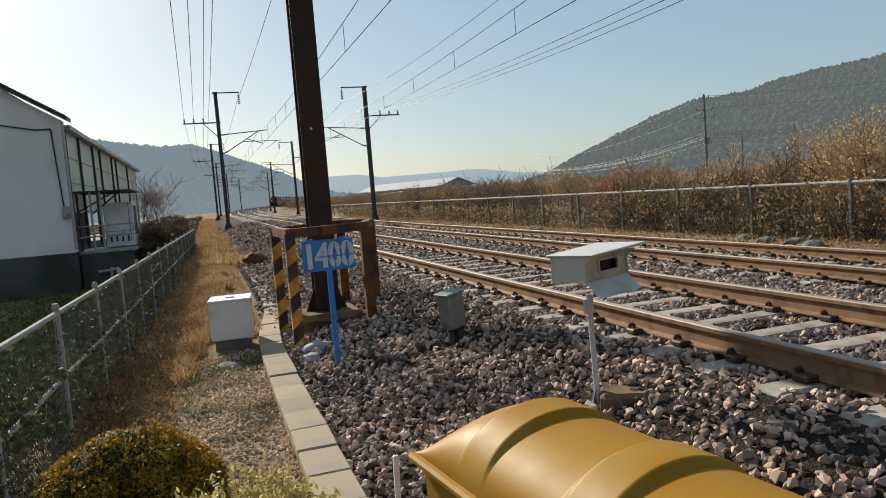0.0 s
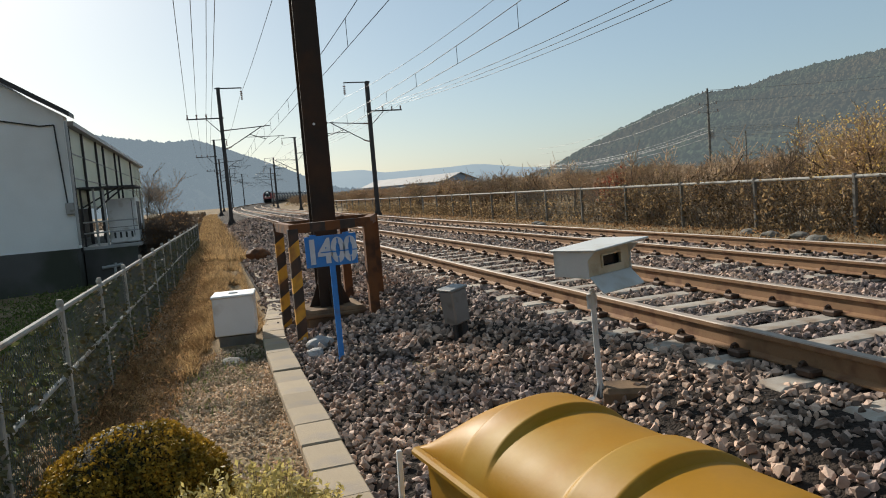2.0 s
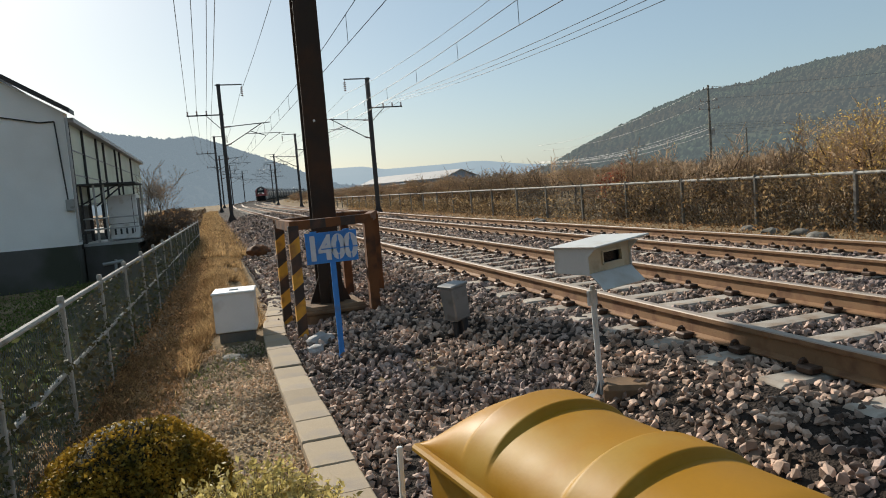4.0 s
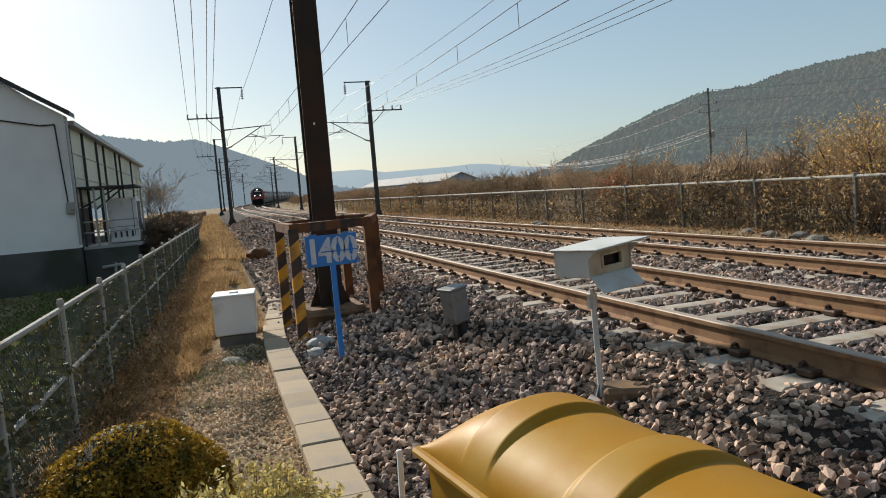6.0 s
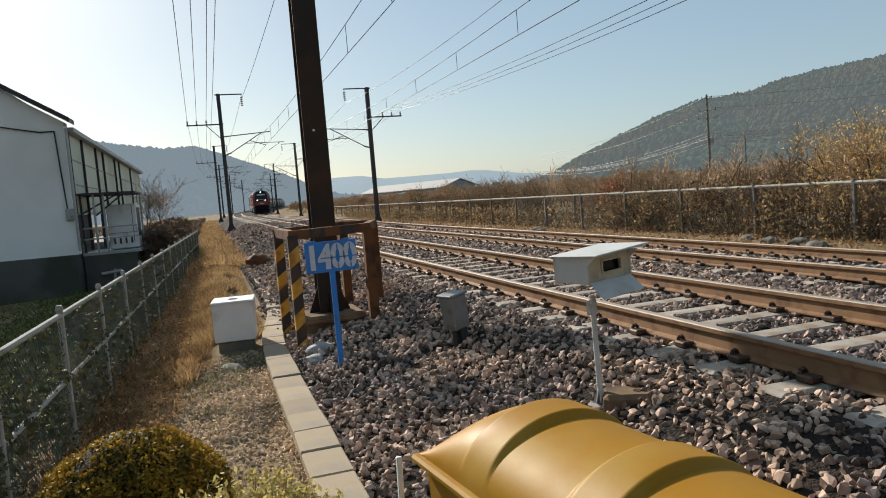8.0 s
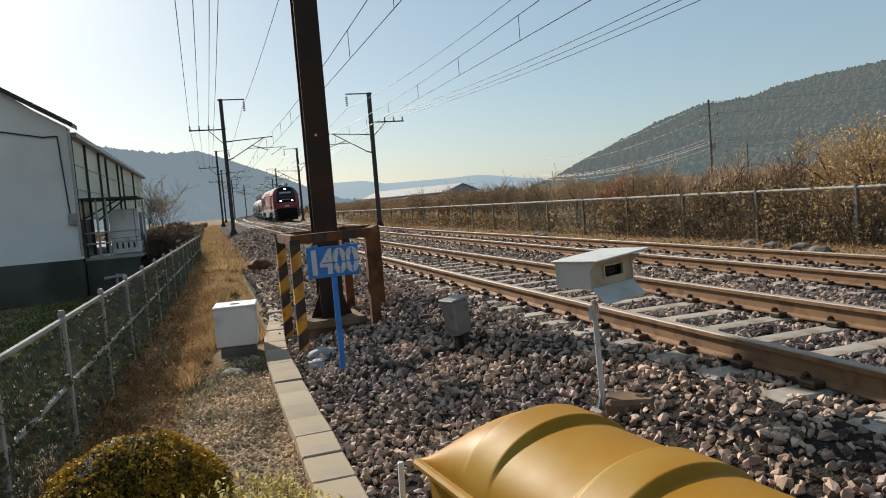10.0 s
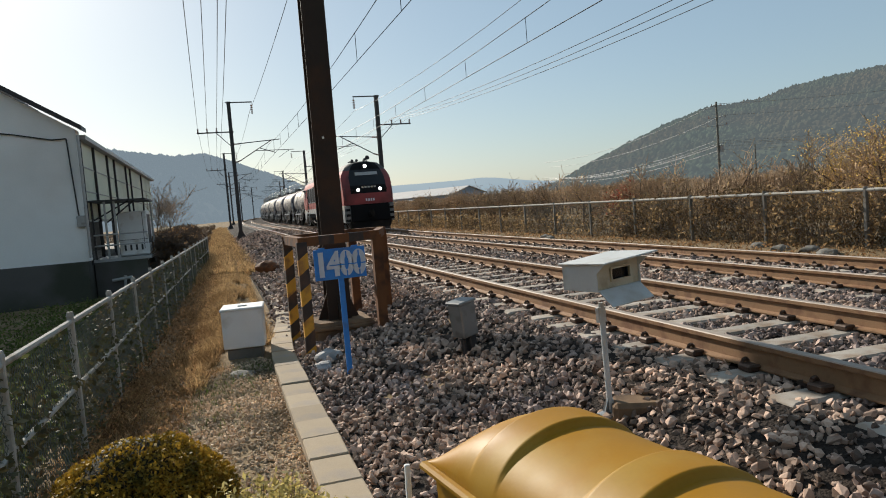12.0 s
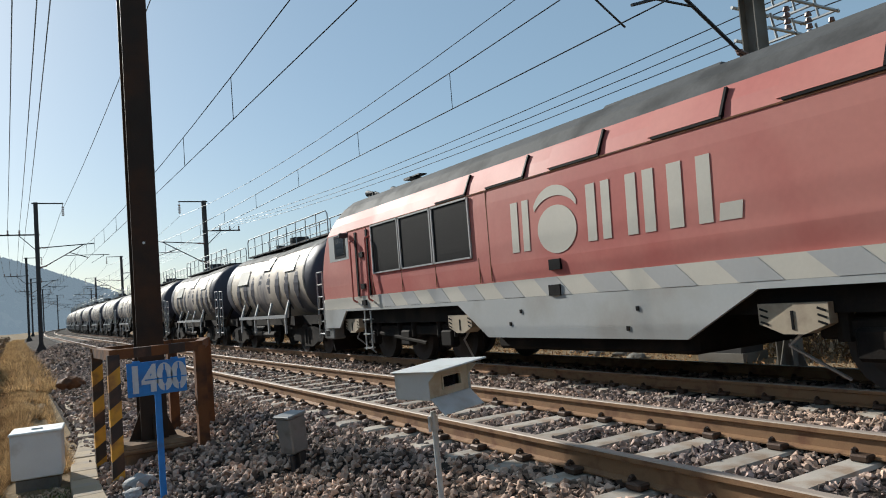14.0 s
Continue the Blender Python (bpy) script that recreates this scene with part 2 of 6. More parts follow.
def from_arrays(name, verts, faces, mat, parent=None, smooth=False):
    me = bpy.data.meshes.new(name)
    me.from_pydata(verts.tolist() if hasattr(verts, "tolist") else verts, [], faces.tolist() if hasattr(faces, "tolist") else faces)
    me.materials.append(mat)
    if smooth:
        me.shade_smooth()
    ob = new(name, me)
    if parent is not None:
        ob.parent = parent
    return ob


def thing(name, label, category, m=None, group="", kind=""):
    ob = new(name)
    ob.empty_display_size = 0.2
    if m is not None:
        ob.matrix_basis = m
    return tagged(ob, label, category, group, kind)


def box(bm, c, s, rot=None, bevel=0.0, taper=1.0):
    """A box with centre c and size s; taper scales its top."""
    r = bmesh.ops.create_cube(bm, size=1)
    vs = r["verts"]
    for v in vs:
        k = taper if v.co.z > 0 else 1.0
        v.co = Vector((v.co.x * s[0] * k, v.co.y * s[1] * k, v.co.z * s[2]))
    if bevel:
        es = list({e for v in vs for e in v.link_edges})
        bv = bmesh.ops.bevel(bm, geom=es, offset=bevel, segments=1, affect="EDGES")
        vs = list({v for f in bv["faces"] for v in f.verts} | {v for v in vs if v.is_valid})
    m = Matrix.Translation(c) @ (rot if rot is not None else Matrix.Identity(4))
    bmesh.ops.transform(bm, matrix=m, verts=vs)
    return vs


def rod(bm, a, b, r, r2=None, n=8, caps=True):
    a, b = Vector(a), Vector(b)
    d = b - a
    m = Matrix.Translation((a + b) / 2) @ d.to_track_quat("Z", "Y").to_matrix().to_4x4()
    bmesh.ops.create_cone(bm, cap_ends=caps, segments=n, radius1=r, radius2=r if r2 is None else r2, depth=d.length, matrix=m)


def tube(bm, pts, r, n=6):
    for a, b in zip(pts, pts[1:]):
        rod(bm, a, b, r, n=n)


def sweep(bm, profile, rings, closed=True, caps=False):
    """Join profile points (lists of 3D points, one list a ring) with faces."""
    vr = [[bm.verts.new(p) for p in ring] for ring in rings]
    n = len(vr[0])
    for a, b in zip(vr, vr[1:]):
        for i in range(n if closed else n - 1):
            j = (i + 1) % n
            bm.faces.new((a[i], a[j], b[j], b[i]))
    if caps:
        bm.faces.new(list(reversed(vr[0])))
        bm.faces.new(vr[-1])
    return vr


def prism(bm, outline, thick, m=None):
    """Extrude a 2D outline (x, y) by thick along z, then place it by m."""
    lo = [bm.verts.new((x, y, 0)) for x, y in outline]
    hi = [bm.verts.new((x, y, thick)) for x, y in outline]
    bm.faces.new(list(reversed(lo)))
    bm.faces.new(hi)
    n = len(lo)
    for i in range(n):
        j = (i + 1) % n
        bm.faces.new((lo[i], lo[j], hi[j], hi[i]))
    if m is not None:
        bmesh.ops.transform(bm, matrix=m, verts=lo + hi)
    return lo + hi


def interp(x, pts):
    return float(np.interp(x, [p[0] for p in pts], [p[1] for p in pts]))


# ---- the line: straight here, bending to the right far off, on a slight rise ----
BEND_AT, BEND_R = 95.0, 1100.0
NEAR_X, FAR_X, FAR_DZ = 4.31, 8.40, -0.155
GAUGE = 1.505


def line(s, off):
    """Place and heading of a point s metres along the line and off metres to the right of the origin."""
    z = 0.004 * max(0.0, s - 25)
    if s <= BEND_AT:
        return Vector((off, s, z)), 0.0
    a = (s - BEND_AT) / BEND_R
    rr = BEND_R - off
    return Vector((BEND_R - rr * math.cos(a), BEND_AT + rr * math.sin(a), z)), a


SECTION = [(-4000, -4), (-60, -2.0), (-20, -1.6), (-8, -1.45), (-3.2, -1.3), (-2.2, -1.1), (-1.6, -0.93), (-1.3, -0.86), (-0.9, -0.92), (-0.55, -0.90), (-0.1, -0.80), (0.3, -0.76), (0.75, -0.72), (1.5, -0.60), (2.4, -0.44), (2.75, -0.285), (3.0, -0.218),
           (5.6, -0.218), (6.4, -0.315), (7.1, -0.372), (9.7, -0.372), (10.2, -0.45), (11.6, -0.75), (13.0, -0.62), (16, -0.6), (60, -0.9), (4000, -6)]


def ground_z(x, y):
    """The height of the ground beside the line."""
    off, z0 = x, 0.0
    if y > BEND_AT:
        dx, dy = BEND_R - x, y - BEND_AT
        off = BEND_R - math.hypot(dx, dy)
        z0 = 0.004 * (BEND_AT - 25 + BEND_R * math.atan2(dy, max(dx, 1)))
    elif y > 25:
        z0 = 0.004 * (y - 25)
    z = interp(off, SECTION)
    if -3 < off < 0.4 and y > 8:
        z += 0.16 * min(1, (y - 8) / 6) * max(0, 1 - abs(off + 0.1) / 1.1)
    return z + min(z0, 2.5)


def line_rows(s0, speed, off, dz, ends=(0.0, 14.0), step=0.5):
    rows = []
    t = ends[0]
    while t <= ends[1] + 1e-6:
        p, a = line(s0 - speed * t, off)
        rows.append((t, pose(p.x, p.y, p.z + dz, 0, 0, -math.degrees(a))))
        t += step
    return rows


# ---- ground, ballast, tracks ----
def build_ground():
    xs = sorted({*[-3500, -1800, -900, -450, -220, -120, -70, -45, -30, -22, -16, -12, -9, -7, -5.5, -4.4], *np.arange(-3.6, 14.01, 0.2).round(2).tolist(), 15, 16, 18, 20, 24, 30, 40, 55, 75, 100, 140, 200, 300, 450, 700, 1200, 2400, 3500})
    ys = sorted({-400, -150, -60, -30, -15, -8, *np.arange(-4, 40, 0.5).tolist(), *np.arange(40, 100, 3).tolist(), *np.arange(100, 420, 8).tolist(), 480, 600, 800, 1200, 2000, 3600})
    verts, faces = [], []
    for y in ys:
        for x in xs:
            z = ground_z(x, y)
            if abs(x) < 14 and -4 < y < 40:
                z += 0.03 * noise.noise((x * 1.3, y * 1.3, 0.3)) + (0.09 * noise.noise((x * 0.9, y * 0.55, 7.0)) if x < 0.1 and y > 8 else 0) + (0.035 * noise.noise((x * 4, y * 4, 3.3)) if x < 0.2 else 0)
            verts.append((x, y, z))
    n = len(xs)
    for j in range(len(ys) - 1):
        for i in range(n - 1):
            a = j * n + i
            faces.append((a, a + 1, a + n + 1, a + n))
    ob = from_arrays("ground", verts, faces, SOIL, smooth=True)
    tagged(ob, "dry brown soil beside the railway line", "ground", kind="structure")


def stone_templates(count, rng):
    """Small angular stones as vertex arrays and faces."""
    out = []
    for _ in range(count):
        bm = bmesh.new()
        pts = rng.normal(size=(12, 3))
        pts /= np.linalg.norm(pts, axis=1)[:, None]
        pts *= rng.uniform(0.82, 1.0, size=(12, 1))
        for p in pts:
            bm.verts.new(p)
        res = bmesh.ops.convex_hull(bm, input=bm.verts)
        bmesh.ops.delete(bm, geom=[v for v in res["geom_interior"] if isinstance(v, bmesh.types.BMVert)], context="VERTS")
        bm.verts.index_update()
        v = np.array([v.co[:] for v in bm.verts])
        f = np.array([[w.index for w in fc.verts] for fc in bm.faces])
        bm.free()
        out.append((v, f))
    return out


def scatter_stones(name, places, sizes, mat, rng, templates, flat=0.75):
    """One mesh of many stones at the places (n x 3)."""
    V, Fc, base = [], [], 0
    pick = rng.integers(0, len(templates), len(places))
    for i, (p, s) in enumerate(zip(places, sizes)):
        v, f = templates[pick[i]]
        q = rng.normal(size=4)
        q /= np.linalg.norm(q)
        w, x, y, z = q
        R = np.array([[1 - 2 * (y * y + z * z), 2 * (x * y - z * w), 2 * (x * z + y * w)], [2 * (x * y + z * w), 1 - 2 * (x * x + z * z), 2 * (y * z - x * w)], [2 * (x * z - y * w), 2 * (y * z + x * w), 1 - 2 * (x * x + y * y)]])
        st = np.array([1.0, rng.uniform(0.65, 1.0), rng.uniform(0.5, 0.85)]) * s
        V.append((v * st) @ R.T + p)
        Fc.append(f + base)
        base += len(v)
    return from_arrays(name, np.concatenate(V), np.concatenate(Fc), mat)


def build_ballast():
    rng = np.random.default_rng(5)
    temps = stone_templates(14, rng)

    def zone(x0, x1, y0, y1, size, cover, lift=0.0):
        n = int((x1 - x0) * (y1 - y0) / (size * size) * cover)
        xy = rng.uniform((x0, y0), (x1, y1), size=(n, 2))
        pl, sz = [], []
        for x, y in xy:
            p, a = line(y, x)
            c = NEAR_X if x < 6.3 else FAR_X
            if abs(x - c) < (1.29 if rng.random() < 0.55 else 1.0) and abs((y - 0.35 + 0.3125) % 0.625 - 0.3125) < 0.135:
                continue
            s = size * rng.uniform(0.5, 1.2) * 0.60
            rise = 0.75 if abs(x - c) < 1.6 else 1.15
            pl.append((p.x, p.y, ground_z(p.x, p.y) + rng.uniform(0.0, rise) * s + lift))
            sz.append(s)
        return pl, sz

    places, sizes = [], []
    for args in ((0.76, 7.4, 1.6, 7.0, 0.071, 2.4), (0.72, 7.6, 7.0, 14, 0.080, 2.1), (7.6, 12.2, 2.0, 14, 0.095, 1.7), (0.85, 12.2, 14, 30, 0.105, 1.5), (0.9, 12.1, 30, 62, 0.17, 1.0)):
        p, s = zone(*args)
        places += p
        sizes += s
    # heaped stones against the cable trough and past the shoulder
    ob = scatter_stones("ballast_stones", np.array(places), np.array(sizes), BALLAST, rng, temps)
    tagged(ob, "loose angular brown and grey crushed-stone track ballast", "ballast", kind="stuff")
    # fine gravel of the side path
    pl, sz = zone(-1.0, 0.49, 2.6, 9.8, 0.045, 2.0)
    ob = scatter_stones("path_gravel", np.array(pl), np.array(sz) * 0.8, PATH_GRAVEL, rng, temps)
    tagged(ob, "small brown gravel on the trackside path", "gravel", kind="stuff")
    # the bed below the loose stones, near-black for the shade in their gaps
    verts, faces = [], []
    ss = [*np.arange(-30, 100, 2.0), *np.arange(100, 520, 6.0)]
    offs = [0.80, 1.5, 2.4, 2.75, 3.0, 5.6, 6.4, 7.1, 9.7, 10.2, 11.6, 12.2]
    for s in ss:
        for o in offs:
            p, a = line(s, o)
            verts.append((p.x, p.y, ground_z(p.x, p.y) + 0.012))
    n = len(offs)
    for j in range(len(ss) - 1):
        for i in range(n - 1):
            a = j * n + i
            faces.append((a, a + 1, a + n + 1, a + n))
    tagged(from_arrays("ballast_bed", verts, faces, SHADED_BED, smooth=True), "crushed-stone bed under both tracks, darkened for shade between stones", "track bed", kind="structure")


RAIL_PROFILE = [(-0.064, -0.174), (0.064, -0.174), (0.064, -0.162), (0.012, -0.146), (0.010, -0.050), (0.036, -0.040), (0.037, -0.008), (0.031, 0.0), (-0.031, 0.0), (-0.037, -0.008), (-0.036, -0.040), (-0.010, -0.050), (-0.012, -0.146), (-0.064, -0.162)]


def build_rail(off, dz):
    bm = bmesh.new()
    ss = [-40, -10, 0, 30, 60, *np.arange(90, 520, 12)]
    rings = []
    for s in ss:
        p, a = line(s, off)
        rings.append([(p.x + u * math.cos(a), p.y - u * math.sin(a), p.z + w + dz) for u, w in RAIL_PROFILE])
    sweep(bm, None, rings)
    bmesh.ops.recalc_face_normals(bm, faces=bm.faces)
    bm.normal_update()
    for f in bm.faces:
        if f.normal.z > 0.3 and min(len(v.link_faces) for v in f.verts) > 0:
            across = {round(v.co.z - line(v.co.y, off)[0].z - dz, 3) for v in f.verts} if f.calc_center_median().y < BEND_AT else {0.0}
            f.material_index = 1 if min(across) > -0.02 and f.normal.z > 0.5 else 0
    ob = part("rail", bm, [RAIL_SIDE, RAIL_TOP])
    tagged(ob, "rust-brown steel rail with a bright worn running surface", "rail", group="running rails")


def sleeper_mesh():
    bm = bmesh.new()
    box(bm, (0, 0, -0.11), (2.5, 0.26, 0.2), bevel=0.02, taper=0.92)
    me = bpy.data.meshes.new("sleeper")
    bm.to_mesh(me)
    bm.free()
    me.materials.append(SLEEPER)
    return me


def clip_mesh(side):
    """A spring clip with its looped end on a cast shoulder."""
    bm = bmesh.new()
    box(bm, (side * 0.1, 0, 0.018), (0.10, 0.13, 0.05), bevel=0.012)
    loop = [Vector((side * (0.09 + 0.026 * math.cos(a)), 0.052, 0.042 + 0.026 * math.sin(a))) for a in np.linspace(-2.2, 3.6, 9)]
    tube(bm, loop, 0.016, n=5)
    rod(bm, loop[0], (side * 0.06, -0.06, 0.03), 0.014, n=5)
    rod(bm, (side * 0.06, -0.06, 0.03), (side * 0.13, -0.05, 0.02), 0.014, n=5)
    me = bpy.data.meshes.new("rail_clip")
    bm.to_mesh(me)
    bm.free()
    me.materials.append(CLIP)
    return me


def build_tracks():
    for c, dz in ((NEAR_X, 0.0), (FAR_X, FAR_DZ)):
        for side in (-0.5, 0.5):
            build_rail(c + side * GAUGE, dz)
    me = sleeper_mesh()
    clips = {s: clip_mesh(s) for s in (-1, 1)}
    rng = random.Random(4)
    for c, dz, s1, sclip in ((NEAR_X, 0.0, 110, 40), (FAR_X, FAR_DZ, 110, 30)):
        bed = thing("sleeper_row", "row of pale concrete sleepers half buried in ballast", "sleepers", kind="structure")
        s = 0.35
        while s < s1:
            p, a = line(s, c)
            ob = new("sleeper", me)
            ob.parent = bed
            ob.matrix_basis = pose(p.x + rng.uniform(-0.03, 0.03), p.y, p.z + dz - 0.175, 0, rng.uniform(-0.3, 0.3), rng.uniform(-1, 1))
            if s < sclip:
                for rs in (-0.5, 0.5):
                    for sd in (-1, 1):
                        k = new("rail_clip", clips[sd])
                        k.parent = ob
                        k.matrix_basis = pose(rs * GAUGE - 0.0, 0, 0.0, 0, 0, rng.uniform(-2, 2))
            s += 0.625


build_ground()
build_tracks()
build_ballast()


# ---- the train ----
# Things that run on the line: local y points back along the train, z = 0 is the rail head.
def wheel_mesh(bm, x, y, r=0.5, side=1):
    rod(bm, (x - 0.065, y, r), (x + 0.065, y, r), r, n=24)
    rod(bm, (x - 0.075 * side - 0.015, y, r), (x - 0.075 * side + 0.015, y, r), r + 0.03, n=24)
    rod(bm, (x + 0.06 * side, y, r), (x + 0.10 * side, y, r), r * 0.75, r * 0.3, n=16)


LOCO_LEVELS = [(1.43, 1.50, 0.00), (1.45, 1.80, 0.00), (1.45, 2.12, 0.03), (1.45, 2.36, 0.09), (1.45, 2.58, 0.17), (1.45, 2.84, 0.31), (1.44, 3.08, 0.46), (1.36, 3.29, 0.59), (1.25, 3.50, 0.71), (1.07, 3.73, 0.82), (0.84, 3.91, 0.94), (0.36, 4.00, 1.10)]
LOCO_LEN = 19.3


def loco_shell(parent):
    """Red body shell with a raked nose at both ends: side, roof and nose meshes."""
    us = (-1.0, -0.9, -0.72, -0.45, -0.15, 0.15, 0.45, 0.72, 0.9, 1.0)

    def ring(w, z, e):
        front = [(w * u, e - 0.42 * (1 - abs(u) ** 3.4)) for u in us]
        back = [(x, LOCO_LEN - y) for x, y in reversed(front)]
        return [(x, y, z) for x, y in front + back]

    rings = [ring(*lv) for lv in LOCO_LEVELS]
    names = ("side", "roof", "nose", "windscreen", "nose_panel")
    meshes = {(nm, e): bmesh.new() for nm in names for e in (0, 1)}
    n = 20
    for k in range(len(rings) - 1):
        z = (LOCO_LEVELS[k][1] + LOCO_LEVELS[k + 1][1]) / 2
        for i in range(n):
            j = (i + 1) % n
            quad = (rings[k][i], rings[k][j], rings[k + 1][j], rings[k + 1][i])
            end = i not in (9, 19)
            mid = 2 <= i % 10 <= 6
            if not end:
                key = "side" if z < 3.5 else "roof"
            elif z > 3.5:
                key = "nose_panel" if mid else "roof"
            elif mid and z > 2.58:
                key = "windscreen"
            elif mid and z > 2.12:
                key = "nose_panel"
            else:
                key = "nose"
            b = meshes[key, 0 if key == "roof" else int(i == 9) if not end else int(i > 9)]
            b.faces.new([b.verts.new(p) for p in quad])
    b = meshes["roof", 0]
    b.faces.new([b.verts.new(p) for p in rings[-1]])
    mats = {"side": RED, "roof": ROOF_DARK, "nose": SHADED_NOSE_RED, "windscreen": GLASS_DARK, "nose_panel": BLACK_PANEL}
    meshes.pop(("roof", 1)).free()
    for (key, e), b in meshes.items():
        bmesh.ops.remove_doubles(b, verts=b.verts, dist=0.001)
        bmesh.ops.recalc_face_normals(b, faces=b.faces)
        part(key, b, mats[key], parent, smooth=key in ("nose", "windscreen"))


def side_plate(name, s0, s1, z0, z1, mat, parent, side=-1, out=0.02, thick=0.03, w=1.45, label=""):
    bm = bmesh.new()
    box(bm, (side * (w + out - thick / 2), (s0 + s1) / 2, (z0 + z1) / 2), (thick, abs(s1 - s0), z1 - z0))
    return part(name, bm, mat, parent, label)


def build_loco():
    loco = thing("locomotive", "red and grey diesel locomotive with a dark windscreen and lit headlamps", "locomotive")
    loco_shell(loco)
    # the long striped sill and skirt on each side
    outline = [(0.0, 1.22), (0.0, 0.50), (1.06, 0.50), (1.12, 0.78), (1.5, 1.14), (6.66, 1.14), (7.67, 0.58), (11.9, 0.58), (12.81, 1.15), (17.95, 1.17), (18.4, 0.76), (19.3, 0.76), (19.3, 1.22)]
    for sd in (-1, 1):
        bm = bmesh.new()
        m = Matrix(((0, 0, sd, sd * 1.40), (1, 0, 0, 0), (0, 1, 0, 0), (0, 0, 0, 1)))
        prism(bm, outline, 0.05, m)
        bmesh.ops.recalc_face_normals(bm, faces=bm.faces)
        part("skirt", bm, LOCO_GREY, loco, "light grey lower skirt")
        bm = bmesh.new()
        box(bm, (sd * 1.425, LOCO_LEN / 2, 1.36), (0.05, LOCO_LEN, 0.276))
        part("sill", bm, LOCO_BEIGE, loco, "pale sill with grey slanted stripes")
        s = 5.2
        while s < 15.5:
            bm = bmesh.new()
            slant = [(s, 1.225), (s + 0.55, 1.225), (s + 0.85, 1.495), (s + 0.3, 1.495)]
            prism(bm, slant, 0.006, Matrix(((0, 0, sd, sd * 1.450), (1, 0, 0, 0), (0, 1, 0, 0), (0, 0, 0, 1))))
            part("stripe", bm, LOCO_MID, loco)
            s += 1.12
        # cab corners in grey, cab windows and mirrors
        for a, bq, c in ((0.55, 1.75, (0.95, 1.58)), (17.55, 18.75, (17.75, 18.35))):
            side_plate("cab_panel", a, bq, 2.42, 3.06, LOCO_GREY, loco, sd, 0.004, 0.02)
            frame_ob = side_plate("cab_window", c[0] - 0.04, c[1] + 0.04, 2.48, 3.04, BLACK_PANEL, loco, sd, 0.012, 0.03)
            side_plate("glass", c[0] + 0.03, c[1] - 0.03, 2.54, 2.99, GLASS_DARK, frame_ob, sd, 0.018, 0.02)
            bm = bmesh.new()
            sm = c[1] + 0.22 if a < 5 else c[0] - 0.22
            box(bm, (sd * 1.58, sm, 2.98), (0.22, 0.12, 0.12), bevel=0.02)
            part("mirror", bm, DARK_STEEL, loco)
        # doors with black handrails
        for d0, d1 in ((2.2, 3.15), (16.35, 17.2)):
            door = side_plate("door", d0 + 0.16, d1 - 0.16, 1.5, 3.04, RED, loco, sd, 0.006, 0.03)
            for q in (d0 + 0.12, d1 - 0.12):
                bm = bmesh.new()
                box(bm, (sd * 1.462, q, 2.25), (0.03, 0.09, 1.5))
                part("door_recess", bm, BLACK_PANEL, door)
            for q in (d0, d1):
                bm = bmesh.new()
                tube(bm, [(sd * 1.46, q, 2.85), (sd * 1.56, q, 2.78), (sd * 1.56, q, 1.42), (sd * 1.46, q, 1.36)], 0.022, n=6)
                part("handrail", bm, RED, door)
            for zz in (1.34, 1.72, 2.45):
                bm = bmesh.new()
                box(bm, (sd * 1.47, (d0 + d1) / 2, zz), (0.06, 0.2, 0.12))
                part("foothold", bm, BLACK_PANEL, door)
            bm = bmesh.new()
            for q in (-0.16, 0.16):
                rod(bm, (sd * 1.42, (d0 + d1) / 2 + q, 0.25), (sd * 1.42, (d0 + d1) / 2 + q, 1.15), 0.02, n=6)
            for zz in (0.3, 0.62, 0.95):
                box(bm, (sd * 1.42, (d0 + d1) / 2, zz), (0.12, 0.34, 0.025))
            part("ladder", bm, GALV, loco)
        # three dark intake grilles
        for k in range(3):
            a = 12.2 + k * 1.36
            gr = side_plate("intake_grille", a, a + 1.28, 1.98, 3.04, BLACK_PANEL, loco, sd, 0.012, 0.03, label="black framed air intake")
            bm = bmesh.new()
            for q in (a, a + 1.28):
                box(bm, (sd * 1.47, q, 2.51), (0.03, 0.035, 1.09))
            for zz in (1.98, 3.04):
                box(bm, (sd * 1.47, a + 0.64, zz), (0.03, 1.28, 0.03))
            part("grille_frame", bm, LOCO_MID, gr)
            bm = bmesh.new()
            for q in np.linspace(2.05, 2.98, 15):
                box(bm, (sd * 1.458, a + 0.64, q), (0.012, 1.22, 0.012))
            tagged(part("grille_bar", bm, BLACK_PANEL, gr), kind="stuff")
        # panel seams
        for q in (4.0, 11.65, 12.0, 13.5, 14.9, 16.3):
            side_plate("panel_seam", q, q + 0.018, 1.52, 3.06 if q < 12 else 1.95, RUST, loco, sd, 0.003, 0.01)
        side_plate("panel_seam", 1.7, 17.6, 3.065, 3.085, RUST, loco, sd, 0.003, 0.012)
        # raised flaps on the shoulder of the body
        for q in (5.1, 6.9, 8.9, 10.6, 12.3):
            bm = bmesh.new()
            tilt = Matrix.Rotation(math.atan2(0.19, 0.42) * -sd, 4, "Y")
            box(bm, (sd * 1.352, q + 0.55, 3.29), (0.03, 1.1, 0.36), tilt)
            part("hatch", bm, RED, loco)
            bm = bmesh.new()
            box(bm, (sd * 1.372, q - 0.02, 3.29), (0.05, 0.035, 0.38), tilt)
            box(bm, (sd * 1.448, q + 0.5, 3.105), (0.03, 1.05, 0.03))
            part("hatch_gap", bm, BLACK_PANEL, loco)
        # operator's mark: pale plain shapes
        def mark(name, outline, mat=LETTER):
            b = bmesh.new()
            prism(b, outline, 0.006, Matrix(((0, 0, sd, sd * 1.452), (1, 0, 0, 0), (0, 1, 0, 0), (0, 0, 0, 1))))
            part(name, b, mat, loco)
